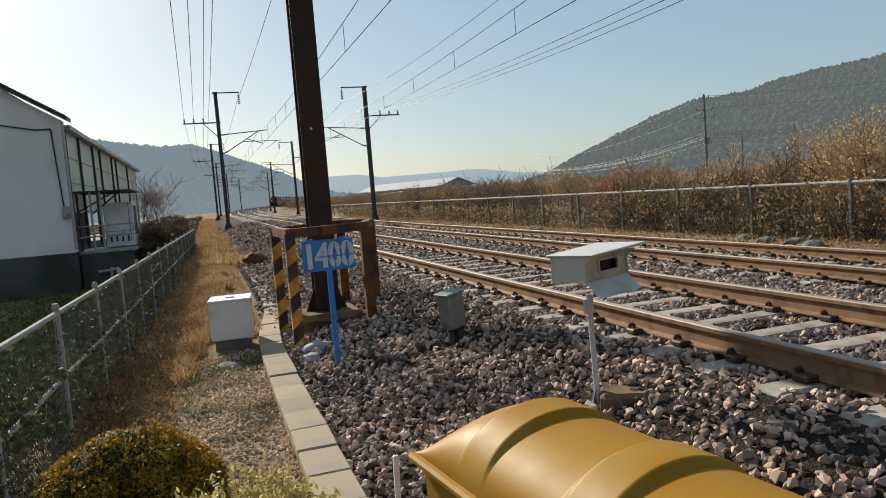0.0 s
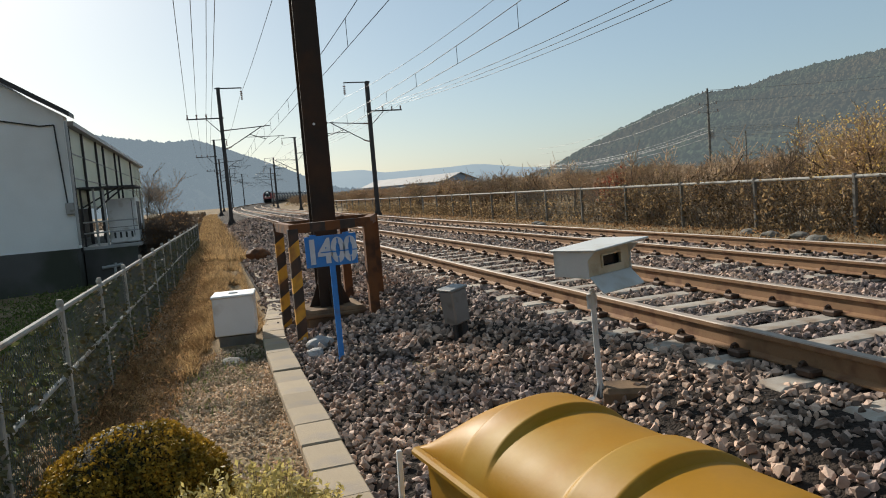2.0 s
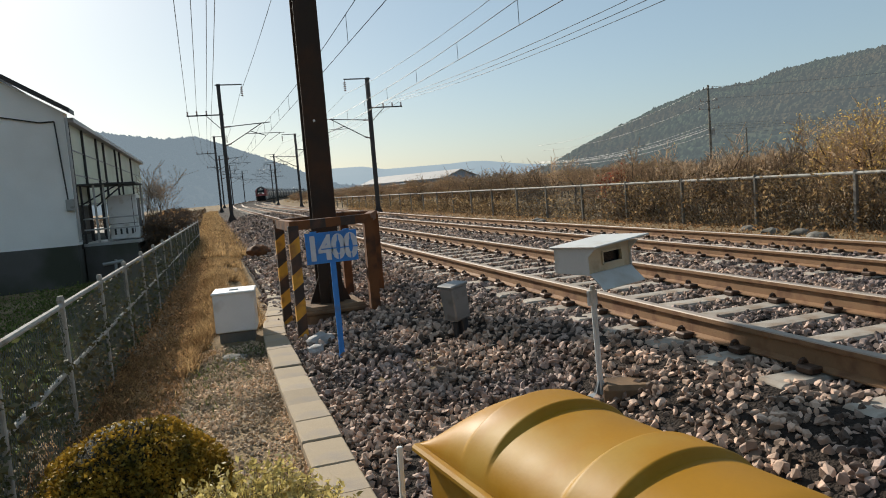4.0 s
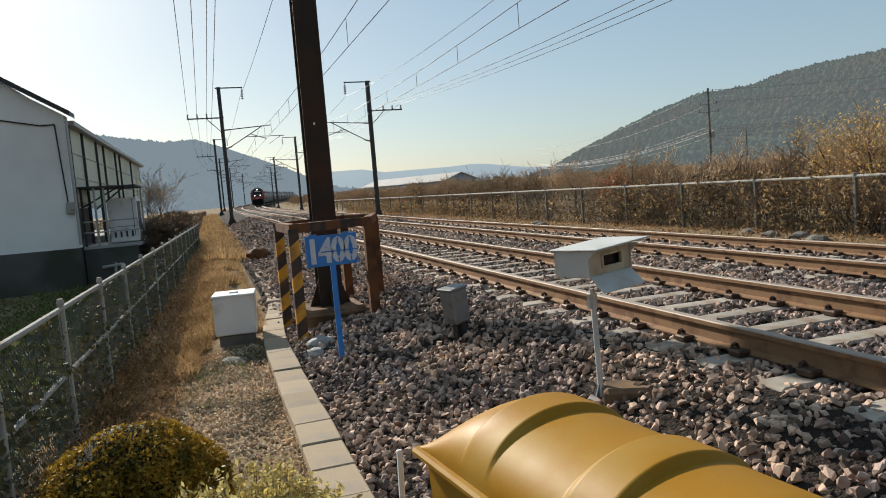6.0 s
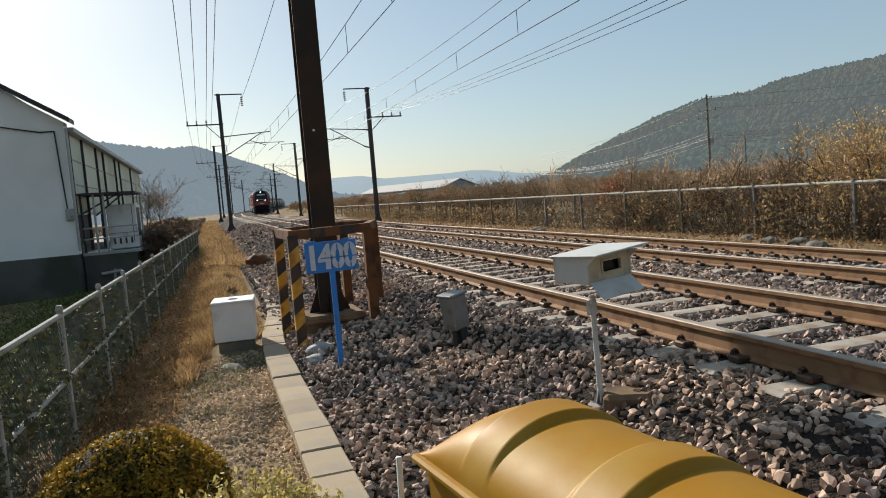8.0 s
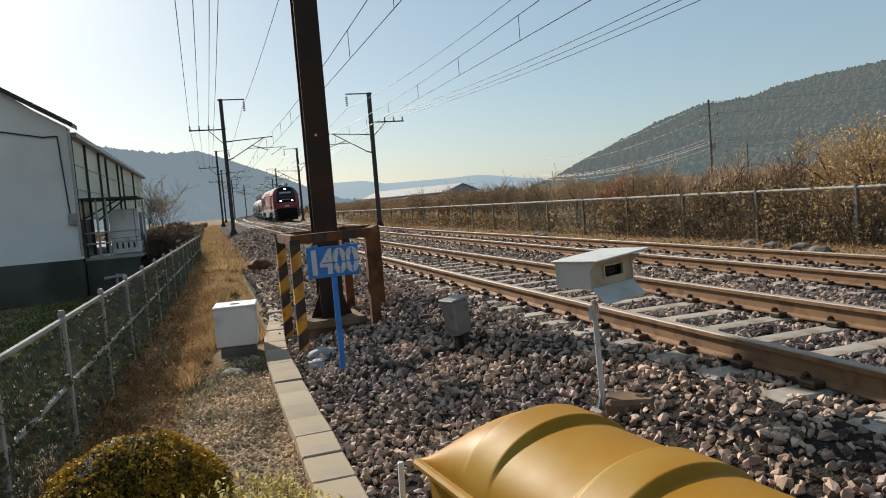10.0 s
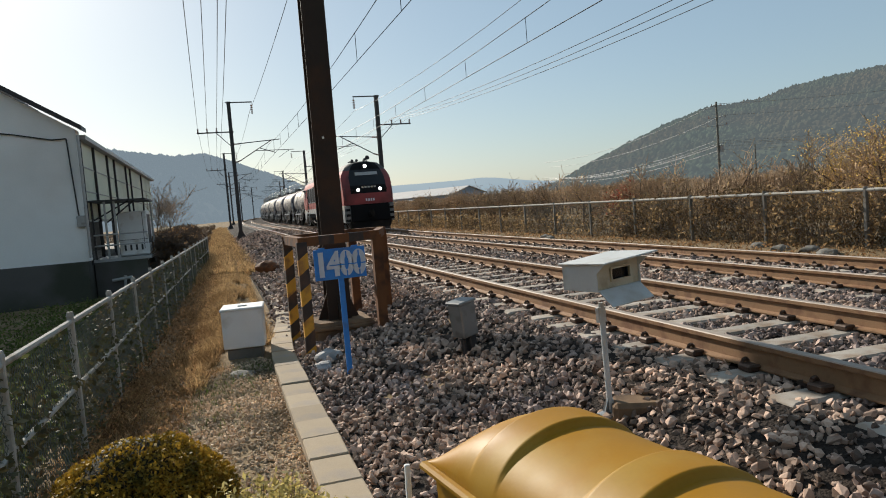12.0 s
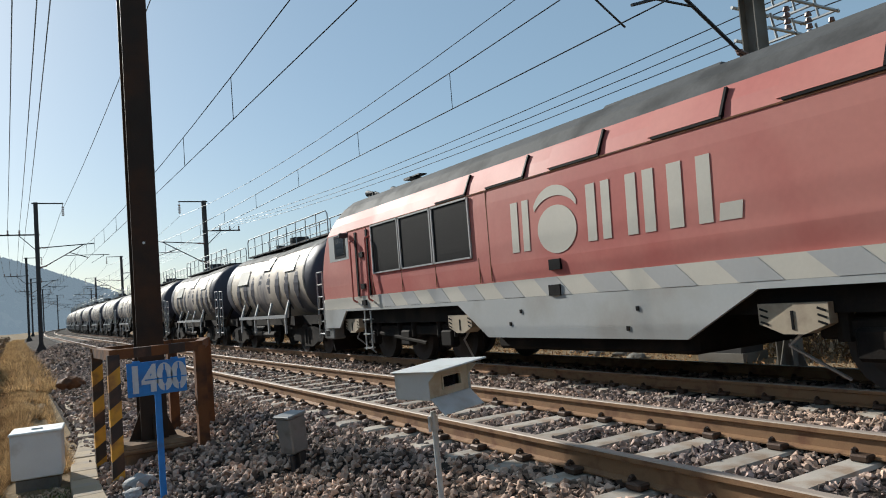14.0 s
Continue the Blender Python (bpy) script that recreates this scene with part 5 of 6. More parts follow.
# ---- the works building beside the line ----
def build_building():
    b = thing("factory_building", "white panelled factory building on a dark concrete base", "building")
    x1, y0, zb = -4.45, 27.8, 0.08
    bm = bmesh.new()
    prism(bm, [(-30, zb), (x1, zb), (x1, 4.72), (-13.0, 10.1), (-30, 10.1)], 0.3, Matrix(((1, 0, 0, 0), (0, 0, -1, y0 + 0.3), (0, 1, 0, 0), (0, 0, 0, 1))))
    bmesh.ops.recalc_face_normals(bm, faces=bm.faces)
    part("gable_wall", bm, WALL_PANEL, b)
    bm = bmesh.new()
    box(bm, (x1 - 0.15, y0 + 0.55, 2.4), (0.3, 0.5, 4.65))
    part("side_wall", bm, WALL_PANEL, b)
    bm = bmesh.new()
    prism(bm, [(-7.6, 6.9), (-7.6, 7.0), (-13.0, 10.3), (-13.0, 10.16)], 28, Matrix(((1, 0, 0, 0), (0, 0, 1, y0 + 0.7), (0, 1, 0, 0), (0, 0, 0, 1))))
    prism(bm, [(x1 + 0.25, 4.66), (x1 + 0.25, 4.82), (-13.0, 10.32), (-13.0, 10.14)], 1.0, Matrix(((1, 0, 0, 0), (0, 0, 1, y0 - 0.3), (0, 1, 0, 0), (0, 0, 0, 1))))
    bmesh.ops.recalc_face_normals(bm, faces=bm.faces)
    part("roof", bm, DARK_STEEL, b)
    bm = bmesh.new()
    box(bm, (-17.2, y0 + 15, -0.75), (25.4, 30.2, 1.66))
    box(bm, (-3.55, 31, -0.8), (1.8, 4.4, 1.5))
    part("plinth", bm, DARK_PLINTH, b)
    # drainpipe, conduit and a small cabinet
    bm = bmesh.new()
    rod(bm, (x1 + 0.08, y0 - 0.1, 0.2), (x1 + 0.08, y0 - 0.1, 4.5), 0.05, n=8)
    part("drainpipe", bm, GALV, b)
    bm = bmesh.new()
    box(bm, (x1 - 0.1, y0 - 0.08, 1.5), (0.28, 0.14, 0.4), bevel=0.02)
    part("meter_box", bm, GREY_BOX, b)
    bm = bmesh.new()
    tube(bm, [(-9.0, y0 - 0.04, 5.0), (-6.4, y0 - 0.04, 4.62), (-5.2, y0 - 0.04, 4.38), (-4.75, y0 - 0.04, 4.4), (-4.7, y0 - 0.04, 3.3), (-4.62, y0 - 0.04, 1.7)], 0.025, n=5)
    part("conduit", bm, DARK_STEEL, b)
    # lower annexe of pale sheets behind
    an = thing("annexe", "long lean-to annexe clad in pale translucent sheets with dark posts", "building")
    y = y0 + 0.6
    k = 0
    edges = [28.6, 31.5, 35.2, 37.5, 42, 44, 50, 57]
    for a, c in zip(edges, edges[1:]):
        bm = bmesh.new()
        box(bm, (x1 - 0.1, (a + c) / 2, 3.0), (0.06, c - a - 0.05, 3.0))
        part("sheet", bm, SHEET, an)
        bm = bmesh.new()
        box(bm, (x1 - 0.04, a, 2.2), (0.12, 0.10, 4.6))
        part("post", bm, DARK_STEEL, an)
    for z in (1.55, 2.6, 3.5):
        bm = bmesh.new()
        box(bm, (x1 - 0.05, 43, z), (0.03, 28.4, 0.04))
        part("girt", bm, GREY_BOX, an)
    bm = bmesh.new()
    box(bm, (x1 - 1.5, 43, 4.52), (3.4, 29, 0.16))
    part("roof", bm, LOCO_MID, an)
    bm = bmesh.new()
    box(bm, (x1 - 0.2, 50, 0.8), (0.1, 14, 1.6))
    part("low_wall", bm, WALL_PANEL, an)
    bm = bmesh.new()
    box(bm, (x1 - 1.8, 36, 0.8), (0.1, 14, 1.6))
    part("inner_wall", bm, BLACK_PANEL, an)
    # platform with a canopy and the outdoor unit
    pf = thing("service_platform", "steel service platform with railing and thin canopy", "platform")
    bm = bmesh.new()
    box(bm, (-3.5, 30.4, 0.0), (2.0, 3.0, 0.10))
    part("deck", bm, LOCO_GREY, pf)
    bm = bmesh.new()
    box(bm, (-3.55, 30.4, 2.2), (2.1, 3.2, 0.06), Matrix.Rotation(0.02, 4, "Y"))
    part("canopy", bm, DARK_STEEL, pf)
    for x, y in ((-4.38, 29.0), (-3.95, 29.0), (-3.62, 29.0), (-2.58, 31.7)):
        bm = bmesh.new()
        box(bm, (x, y, 1.1), (0.07, 0.07, 2.2))
        part("post", bm, GALV if x > -4 else DARK_STEEL, pf)
    bm = bmesh.new()
    rod(bm, (-4.35, 29.0, 1.5), (-3.1, 29.0, 2.16), 0.03, n=5)
    rod(bm, (-3.9, 29.0, 1.4), (-2.9, 29.0, 2.16), 0.03, n=5)
    part("brace", bm, DARK_STEEL, pf)
    bm = bmesh.new()
    for z in (0.55, 0.95):
        rod(bm, (-4.4, 28.95, z), (-2.55, 28.95, z), 0.028, n=6)
    part("railing", bm, LOCO_GREY, pf)
    bm = bmesh.new()
    rod(bm, (-2.6, 29.2, 0.0), (-3.3, 28.8, -1.0), 0.04, n=6)
    rod(bm, (-3.9, 28.7, -0.75), (-3.2, 28.7, -0.68), 0.06, n=8)
    rod(bm, (-3.5, 28.7, -1.3), (-3.45, 28.7, -0.6), 0.05, n=8)
    part("waste_pipe", bm, LOCO_GREY, pf)
    ac = thing("outdoor_unit", "large pale grey outdoor air-conditioning unit on a platform", "outdoor unit", pose(-3.12, 30.3, 0.06))
    bm = bmesh.new()
    box(bm, (0, 0, 0.86), (1.05, 1.2, 1.68), bevel=0.04)
    part("case", bm, WHITE_PAINT, ac)
    bm = bmesh.new()
    box(bm, (0.36, -0.605, 0.95), (0.02, 0.012, 1.4))
    box(bm, (0, -0.605, 0.62), (1.0, 0.012, 0.015))
    part("panel_joint", bm, DARK_STEEL, ac)
    for k in range(4):
        bm = bmesh.new()
        box(bm, (-0.33 + k * 0.2, -0.606, 0.32), (0.07, 0.02, 0.22))
        part("vent", bm, DARK_STEEL, ac)
    for k in range(2):
        bm = bmesh.new()
        box(bm, (0.53, -0.3 + k * 0.6, 1.0), (0.02, 0.5, 1.1))
        part("fin_panel", bm, DARK_STEEL, ac)


build_building()


# ---- hills, far ridge, shed ----
def clump_template(rng):
    bm = bmesh.new()
    bmesh.ops.create_icosphere(bm, subdivisions=1, radius=1.0)
    v = np.array([w.co[:] for w in bm.verts])
    f = np.array([[w.index for w in fc.verts] for fc in bm.faces])
    bm.free()
    return v, f


def build_hill(name, label, ridge, dist, depth, foot, trees, tree_size, mat, seed):
    """A wooded slope: ridge gives (azimuth in degrees from the line, height in degrees) seen from the origin."""
    rng = np.random.default_rng(seed)
    az = np.linspace(ridge[0][0], ridge[-1][0], 90)
    rows = 14
    verts, faces = [], []

    def surf(a, q):
        el = interp(a, ridge)
        top = math.tan(radians(el)) * (dist + depth)
        r = dist + depth * q * 1.0
        h = foot + (top - foot) * (q ** 0.8)
        x, y = r * math.sin(radians(a)), r * math.cos(radians(a))
        h *= 1 + 0.10 * noise.noise((x * 0.01, y * 0.01, seed)) * (1 - q)
        return x, y, h

    for k in range(rows + 3):
        q = k / rows
        for a in az:
            if q <= 1:
                verts.append(surf(a, q))
            else:
                x, y, h = surf(a, 1.0)
                verts.append((x * (1 + 0.15 * (k - rows)), y * (1 + 0.15 * (k - rows)), h * (1 - 0.3 * (k - rows))))
    n = len(az)
    for j in range(rows + 2):
        for i in range(n - 1):
            a = j * n + i
            faces.append((a, a + 1, a + n + 1, a + n))
    tagged(from_arrays(name, verts, faces, mat, smooth=True), label, "hill", kind="structure")
    if trees:
        v, f = clump_template(rng)
        V, Fc, base = [], [], 0
        for i in range(trees):
            a = rng.uniform(ridge[0][0], ridge[-1][0])
            q = 1.0 if i % 4 == 0 else rng.uniform(0, 1) ** 0.7
            x, y, h = surf(a, q)
            s = tree_size * rng.uniform(0.35, 1.1) * (1 + 0.5 * noise.noise((x * 0.012, y * 0.012, 4.0)))
            tall = rng.uniform(0.7, 1.2) * (1.25 if rng.uniform() < 0.3 else 1.0)
            vv = v * (1 + rng.normal(0, 0.14, size=(len(v), 1))) * np.array([s * rng.uniform(0.7, 1.15), s * rng.uniform(0.7, 1.15), s * tall])
            V.append(vv + np.array([x, y, h + s * 0.25]))
            Fc.append(f + base)
            base += len(v)
        tagged(from_arrays(name + "_woods", np.concatenate(V), np.concatenate(Fc), mat), "mixed winter woodland covering the hillside", "woods", kind="stuff")


build_hill("backdrop_hill", "wooded hill behind the works with a haze glow", [(-60, 5.0), (-20, 6.2), (-13, 6.2), (-8.5, 5.95), (-6, 5.35), (-2.65, 4.8), (-0.4, 4.95), (1.74, 4.2), (3.75, 3.35), (5.8, 2.45), (7.7, 1.5), (10, 0.5), (13, 0.0)], 420, 330, -2, 26000, 2.3, HAZY_WOODS_GLOW, 1)
build_hill("backdrop_ridge", "distant ridge with a blue haze glow", [(-12, 1.0), (6, 1.8), (9.5, 1.98), (11.9, 1.97), (13.7, 1.62), (16.4, 1.63), (19, 1.64), (20.6, 1.72), (21.8, 1.64), (24.5, 1.2), (28, 0.8), (40, 0.4)], 2200, 700, -4, 0, 0, RIDGE_HAZE_GLOW, 2)
build_hill("backdrop_hill", "wooded hillside rising beyond the orchard", [(24.5, 0.0), (26, 0.5), (27.1, 0.9), (29, 1.85), (30.7, 2.55), (32.5, 3.25), (35, 4.3), (37.9, 5.2), (40.3, 5.3), (41.8, 5.4), (44, 6.0), (45.9, 6.3), (48, 6.5), (50, 6.65), (58, 7.6), (70, 8.0), (90, 7), (120, 6)], 420, 360, -2, 30000, 3.0, WOODS_HAZE_GLOW, 3)
# Never in view: added behind the camera to block low skylight.
build_hill("backdrop_hill", "unseen hillside added behind the viewpoint to cut skylight", [(118, 6), (135, 10), (165, 13), (200, 13), (235, 12), (270, 9), (300, 5.0)], 300, 300, -2, 0, 0, SKYLIGHT_BLOCK, 4)


def build_shed():
    sh = thing("farm_shed", "long farm shed with a pale roof and bluish gable", "shed", pose(57.2, 160, 0.1, 0, 0, 22))
    bm = bmesh.new()
    prism(bm, [(-5, 0), (5, 0), (5, 2.7), (0, 4.3), (-5, 2.7)], 34, Matrix(((1, 0, 0, 0), (0, 0, 1, 0), (0, 1, 0, 0), (0, 0, 0, 1))))
    bmesh.ops.recalc_face_normals(bm, faces=bm.faces)
    part("wall", bm, SHED_WALL, sh)
    for sx in (-1, 1):
        bm = bmesh.new()
        prism(bm, [(0, 4.36), (sx * 5.6, 2.56), (sx * 5.6, 2.7), (0, 4.5)], 35, Matrix(((1, 0, 0, 0), (0, 0, 1, -0.5), (0, 1, 0, 0), (0, 0, 0, 1))))
        bmesh.ops.recalc_face_normals(bm, faces=bm.faces)
        part("roof", bm, SHED_ROOF, sh)
    bm = bmesh.new()
    box(bm, (-2.0, -0.05, 1.6), (1.6, 0.1, 1.2))
    part("window", bm, BLACK_PANEL, sh)
    sh2 = thing("farm_shed", "low lean-to shed with a pale sheet roof", "shed", pose(48.5, 172, 0.2, 0, 0, 12))
    bm = bmesh.new()
    prism(bm, [(-6, 0), (8, 0), (8, 3.3), (-6, 1.2)], 16, Matrix(((1, 0, 0, 0), (0, 0, 1, 0), (0, 1, 0, 0), (0, 0, 0, 1))))
    bmesh.ops.recalc_face_normals(bm, faces=bm.faces)
    # solid black body, in place of the shade under the sheet roof
    part("wall", bm, BLACK_PANEL, sh2)
    bm = bmesh.new()
    prism(bm, [(-7, 1.15), (9, 3.5), (9, 3.7), (-7, 1.35)], 18, Matrix(((1, 0, 0, 0), (0, 0, 1, -1), (0, 1, 0, 0), (0, 0, 0, 1))))
    bmesh.ops.recalc_face_normals(bm, faces=bm.faces)
    part("roof", bm, SHED_ROOF, sh2)


SHED_ROOF = material("dull_sheet_roof", (0.50, 0.48, 0.46), 0.75, var=0.2, scale=0.4, fine=4, bump=0, spec=0.15)
SHED_WALL = material("shed_wall", (0.30, 0.38, 0.48), 0.6, var=0.15, scale=0.5, fine=5, bump=0)
build_shed()


def build_utility_pole():
    up = thing("utility_pole", "grey concrete utility pole with crossarms and a transformer", "utility pole", pose(73.8, 91.8, -0.8, 0, 0, -40))
    bm = bmesh.new()
    rod(bm, (0, 0, 0), (0, 0, 13.8), 0.22, 0.14, n=12)
    part("pole", bm, OLD_CONCRETE, up)
    for z, w in ((13.2, 1.5), (11.4, 2.6), (10.2, 3.0)):
        bm = bmesh.new()
        box(bm, (0, 0, z), (w, 0.12, 0.12))
        part("crossarm", bm, GALV, up)
        for k in (-1, 0, 1):
            bm = bmesh.new()
            rod(bm, (k * w * 0.45, 0, z), (k * w * 0.45, 0, z + 0.35), 0.08, 0.05, n=8)
            part("insulator", bm, INSUL, up)
    bm = bmesh.new()
    rod(bm, (0.45, 0, 6.2), (0.45, 0, 7.2), 0.3, n=12)
    part("transformer", bm, GREY_BOX, up)
    p2 = thing("utility_pole", "slender grey utility pole among orchard trees", "utility pole", pose(79, 90, -0.8))
    bm = bmesh.new()
    rod(bm, (0, 0, 0), (0, 0, 7.0), 0.14, 0.1, n=10)
    part("pole", bm, OLD_CONCRETE, p2)
    for z, dx in ((13.5, 0), (11.7, 1.0), (7.9, -0.5), (7.6, 0.3), (7.4, 0.6), (7.1, -0.2), (6.5, 0.3)):
        a = Vector((73.8 + dx * 0.77, 91.8 - dx * 0.64, z - 0.8))
        for b in (Vector((135 + dx, 60, z + 2.2)), Vector((72 + dx, 148, 0.62 * z - 0.2))):
            n = 10
            pts = [a + (b - a) * (i / n) - Vector((0, 0, 1.6 * 4 * (i / n) * (1 - i / n))) for i in range(n + 1)]
            bm = bmesh.new()
            sweep(bm, None, [[(p.x - 0.03, p.y, p.z), (p.x, p.y, p.z + 0.03), (p.x + 0.03, p.y, p.z), (p.x, p.y, p.z - 0.03)] for p in pts])
            tagged(part("power_line", bm, GREY_BOX), "grey power line strung across the orchard", "wire", group="power lines")


build_utility_pole()


# ---- plants ----
def leaf_cloud(places, size, rng, thin=0.5):
    """Two-triangle leaves at random angles round the places (n x 3)."""
    n = len(places)
    a = rng.normal(size=(n, 3))
    a /= np.linalg.norm(a, axis=1)[:, None]
    b = np.cross(a, rng.normal(size=(n, 3)))
    b /= np.linalg.norm(b, axis=1)[:, None]
    s = (size * rng.uniform(0.6, 1.3, size=(n, 1)))
    p = np.asarray(places)
    V = np.stack([p - a * s, p + b * s * thin, p + a * s, p - b * s * thin], 1).reshape(-1, 3)
    F = np.arange(n * 4).reshape(n, 4)
    return V, F


def blades(roots, height, lean, width, rng):
    """Grass blades as slim triangles."""
    n = len(roots)
    p = np.asarray(roots)
    ang = rng.uniform(0, 6.283, n)
    h = height * rng.uniform(0.5, 1.2, n)
    tip = p + np.stack([np.cos(ang) * lean * h, np.sin(ang) * lean * h, h], 1)
    side = np.stack([-np.sin(ang), np.cos(ang), np.zeros(n)], 1) * width
    V = np.stack([p - side, p + side, tip], 1).reshape(-1, 3)
    return V, np.arange(n * 3).reshape(n, 3)


def grow_tree(rng, height, spread, levels=4, first=0.28, r0=0.06, kids=(3, 5)):
    """Limb segments (a, b, ra, rb, level) of a bare tree."""
    out = []

    def limb(p, d, ln, r, lv):
        q = p
        steps = 3 if lv < 2 else 2
        for k in range(steps):
            d2 = (d + Vector(rng.normal(0, 0.16, 3)) + Vector((0, 0, 0.06))).normalized()
            q2 = q + d2 * (ln / steps)
            ra, rb = r * (1 - 0.45 * k / steps), r * (1 - 0.45 * (k + 1) / steps)
            out.append((q, q2, ra, rb, lv))
            q, d = q2, d2
            if lv < levels and (k > 0 or lv > 0):
                for _ in range(rng.integers(kids[0], kids[1])):
                    side = Vector(rng.normal(0, 1, 3))
                    side = (side - d * side.dot(d)).normalized()
                    nd = (d * rng.uniform(0.35, 0.9) + side * spread + Vector((0, 0, 0.22))).normalized()
                    limb(q - d * rng.uniform(0, ln / steps * 0.6), nd, ln * rng.uniform(0.5, 0.78), rb * 0.62, lv + 1)

    limb(Vector((0, 0, 0)), Vector((0, 0, 1)), height * first, r0, 0)
    return out


def limb_arrays(segs, sides):
    V, F = [], []
    for a, b, ra, rb, lv in segs:
        d = (b - a)
        if d.length < 1e-5:
            continue
        u = d.orthogonal().normalized()
        w = d.normalized().cross(u)
        base = len(V)
        for p, r in ((a, ra), (b, rb)):
            for k in range(sides):
                t = 2 * math.pi * k / sides
                V.append(tuple(p + (u * math.cos(t) + w * math.sin(t)) * r))
        for k in range(sides):
            j = (k + 1) % sides
            F.append((base + k, base + j, base + sides + j, base + sides + k))
    return V, F


def make_tree(seed, height, spread, label, leaves=0, leaf_mat=None, twig_mat=None, levels=4, first=0.28, r0=0.06, min_r=0.006, leaf_size=0.05, kids=(3, 5)):
    rng = np.random.default_rng(seed)
    segs = [(a, b, max(ra, min_r), max(rb, min_r), lv) for a, b, ra, rb, lv in grow_tree(rng, height, spread, levels, first, r0, kids)]
    top = max(s[1].z for s in segs)
    k = height / top
    segs = [(a * k, b * k, ra, rb, lv) for a, b, ra, rb, lv in segs]
    t = thing("bare_tree", label, "tree", group="orchard trees")
    V, F = limb_arrays([s for s in segs if s[4] < 2], 6)
    from_arrays("trunk", V, F, BARK, t)
    V, F = limb_arrays([s for s in segs if s[4] >= 2], 3)
    from_arrays("crown", V, F, twig_mat or TWIG, t)
    if leaves:
        ends = [s[1] for s in segs if s[4] >= 2]
        pick = rng.integers(0, len(ends), leaves)
        pl = np.array([ends[i][:] for i in pick]) + rng.normal(0, 0.05, size=(leaves, 3))
        V, F = leaf_cloud(pl, leaf_size, rng)
        from_arrays("foliage", V, F, leaf_mat, t)
    return t, segs


def build_orchard():
    rng = np.random.default_rng(21)
    protos = [make_tree(30 + k, 1.9 + 0.2 * k, 1.0, "bare brown orchard tree with dense fine twigs", leaves=260 if k % 2 else 120, leaf_mat=DRY_LEAF, min_r=0.010, levels=3, kids=(3, 6)) for k in range(4)]
    used = set()
    spots = []
    for i in range(14):
        for j in range(60):
            x, y = 16.6 + i * 3.1 + rng.normal(0, 0.5), 6 + j * 3.0 + rng.normal(0, 0.6)
            az = math.degrees(math.atan2(x, y))
            if az < 66 and math.hypot(x, y) < 170:
                p, a = line(y, x) if y > BEND_AT else (Vector((x, y, 0)), 0)
                spots.append((math.hypot(x, y), p.x, p.y))
    spots.sort()
    near, far = spots[:170], spots[170:]
    for d, x, y in near:
        k = int(rng.integers(0, 4))
        m = pose(x, y, ground_z(x, y) - 0.05, rng.normal(0, 3), rng.normal(0, 3), rng.uniform(0, 360))
        if k not in used:
            used.add(k)
            protos[k][0].matrix_basis = m
        else:
            copy_thing(protos[k][0], m)
    # taller, open-branched trees in the first row behind the fence
    tall = [make_tree(50 + k, 2.5 + 0.3 * k, 0.75, "tall bare orchard tree with upright dark branches", leaves=90, leaf_mat=GOLD_LEAF if k else DRY_LEAF, twig_mat=TWIG, min_r=0.009, levels=3, first=0.22, r0=0.07, leaf_size=0.03, kids=(2, 4)) for k in range(3)]
    for j in range(26):
        y = 9.0 + j * 1.9 + rng.normal(0, 0.5)
        k = j % 3
        m = pose(15.3 + rng.uniform(-0.4, 0.8), y, -0.68, rng.normal(0, 5), rng.normal(0, 5), rng.uniform(0, 360))
        if j < 3:
            tall[k][0].matrix_basis = m
        else:
            copy_thing(tall[k][0], m)
    V, F, base = [], [], 0
    arr = [tuple(np.array(q) for q in limb_arrays([s for s in pr[1] if s[4] >= 1], 3)) for pr in protos]
    for d, x, y in far:
        v, f = arr[int(rng.integers(0, 4))]
        a = rng.uniform(0, 6.28)
        R = np.array([[math.cos(a), -math.sin(a), 0], [math.sin(a), math.cos(a), 0], [0, 0, 1]])
        V.append(v @ R.T + np.array([x, y, ground_z(x, y)]))
        F.append(f + base)
        base += len(v)
    tagged(from_arrays("far_orchard", np.concatenate(V), np.concatenate(F), TWIG), "far rows of bare brown orchard trees", "orchard", kind="stuff")


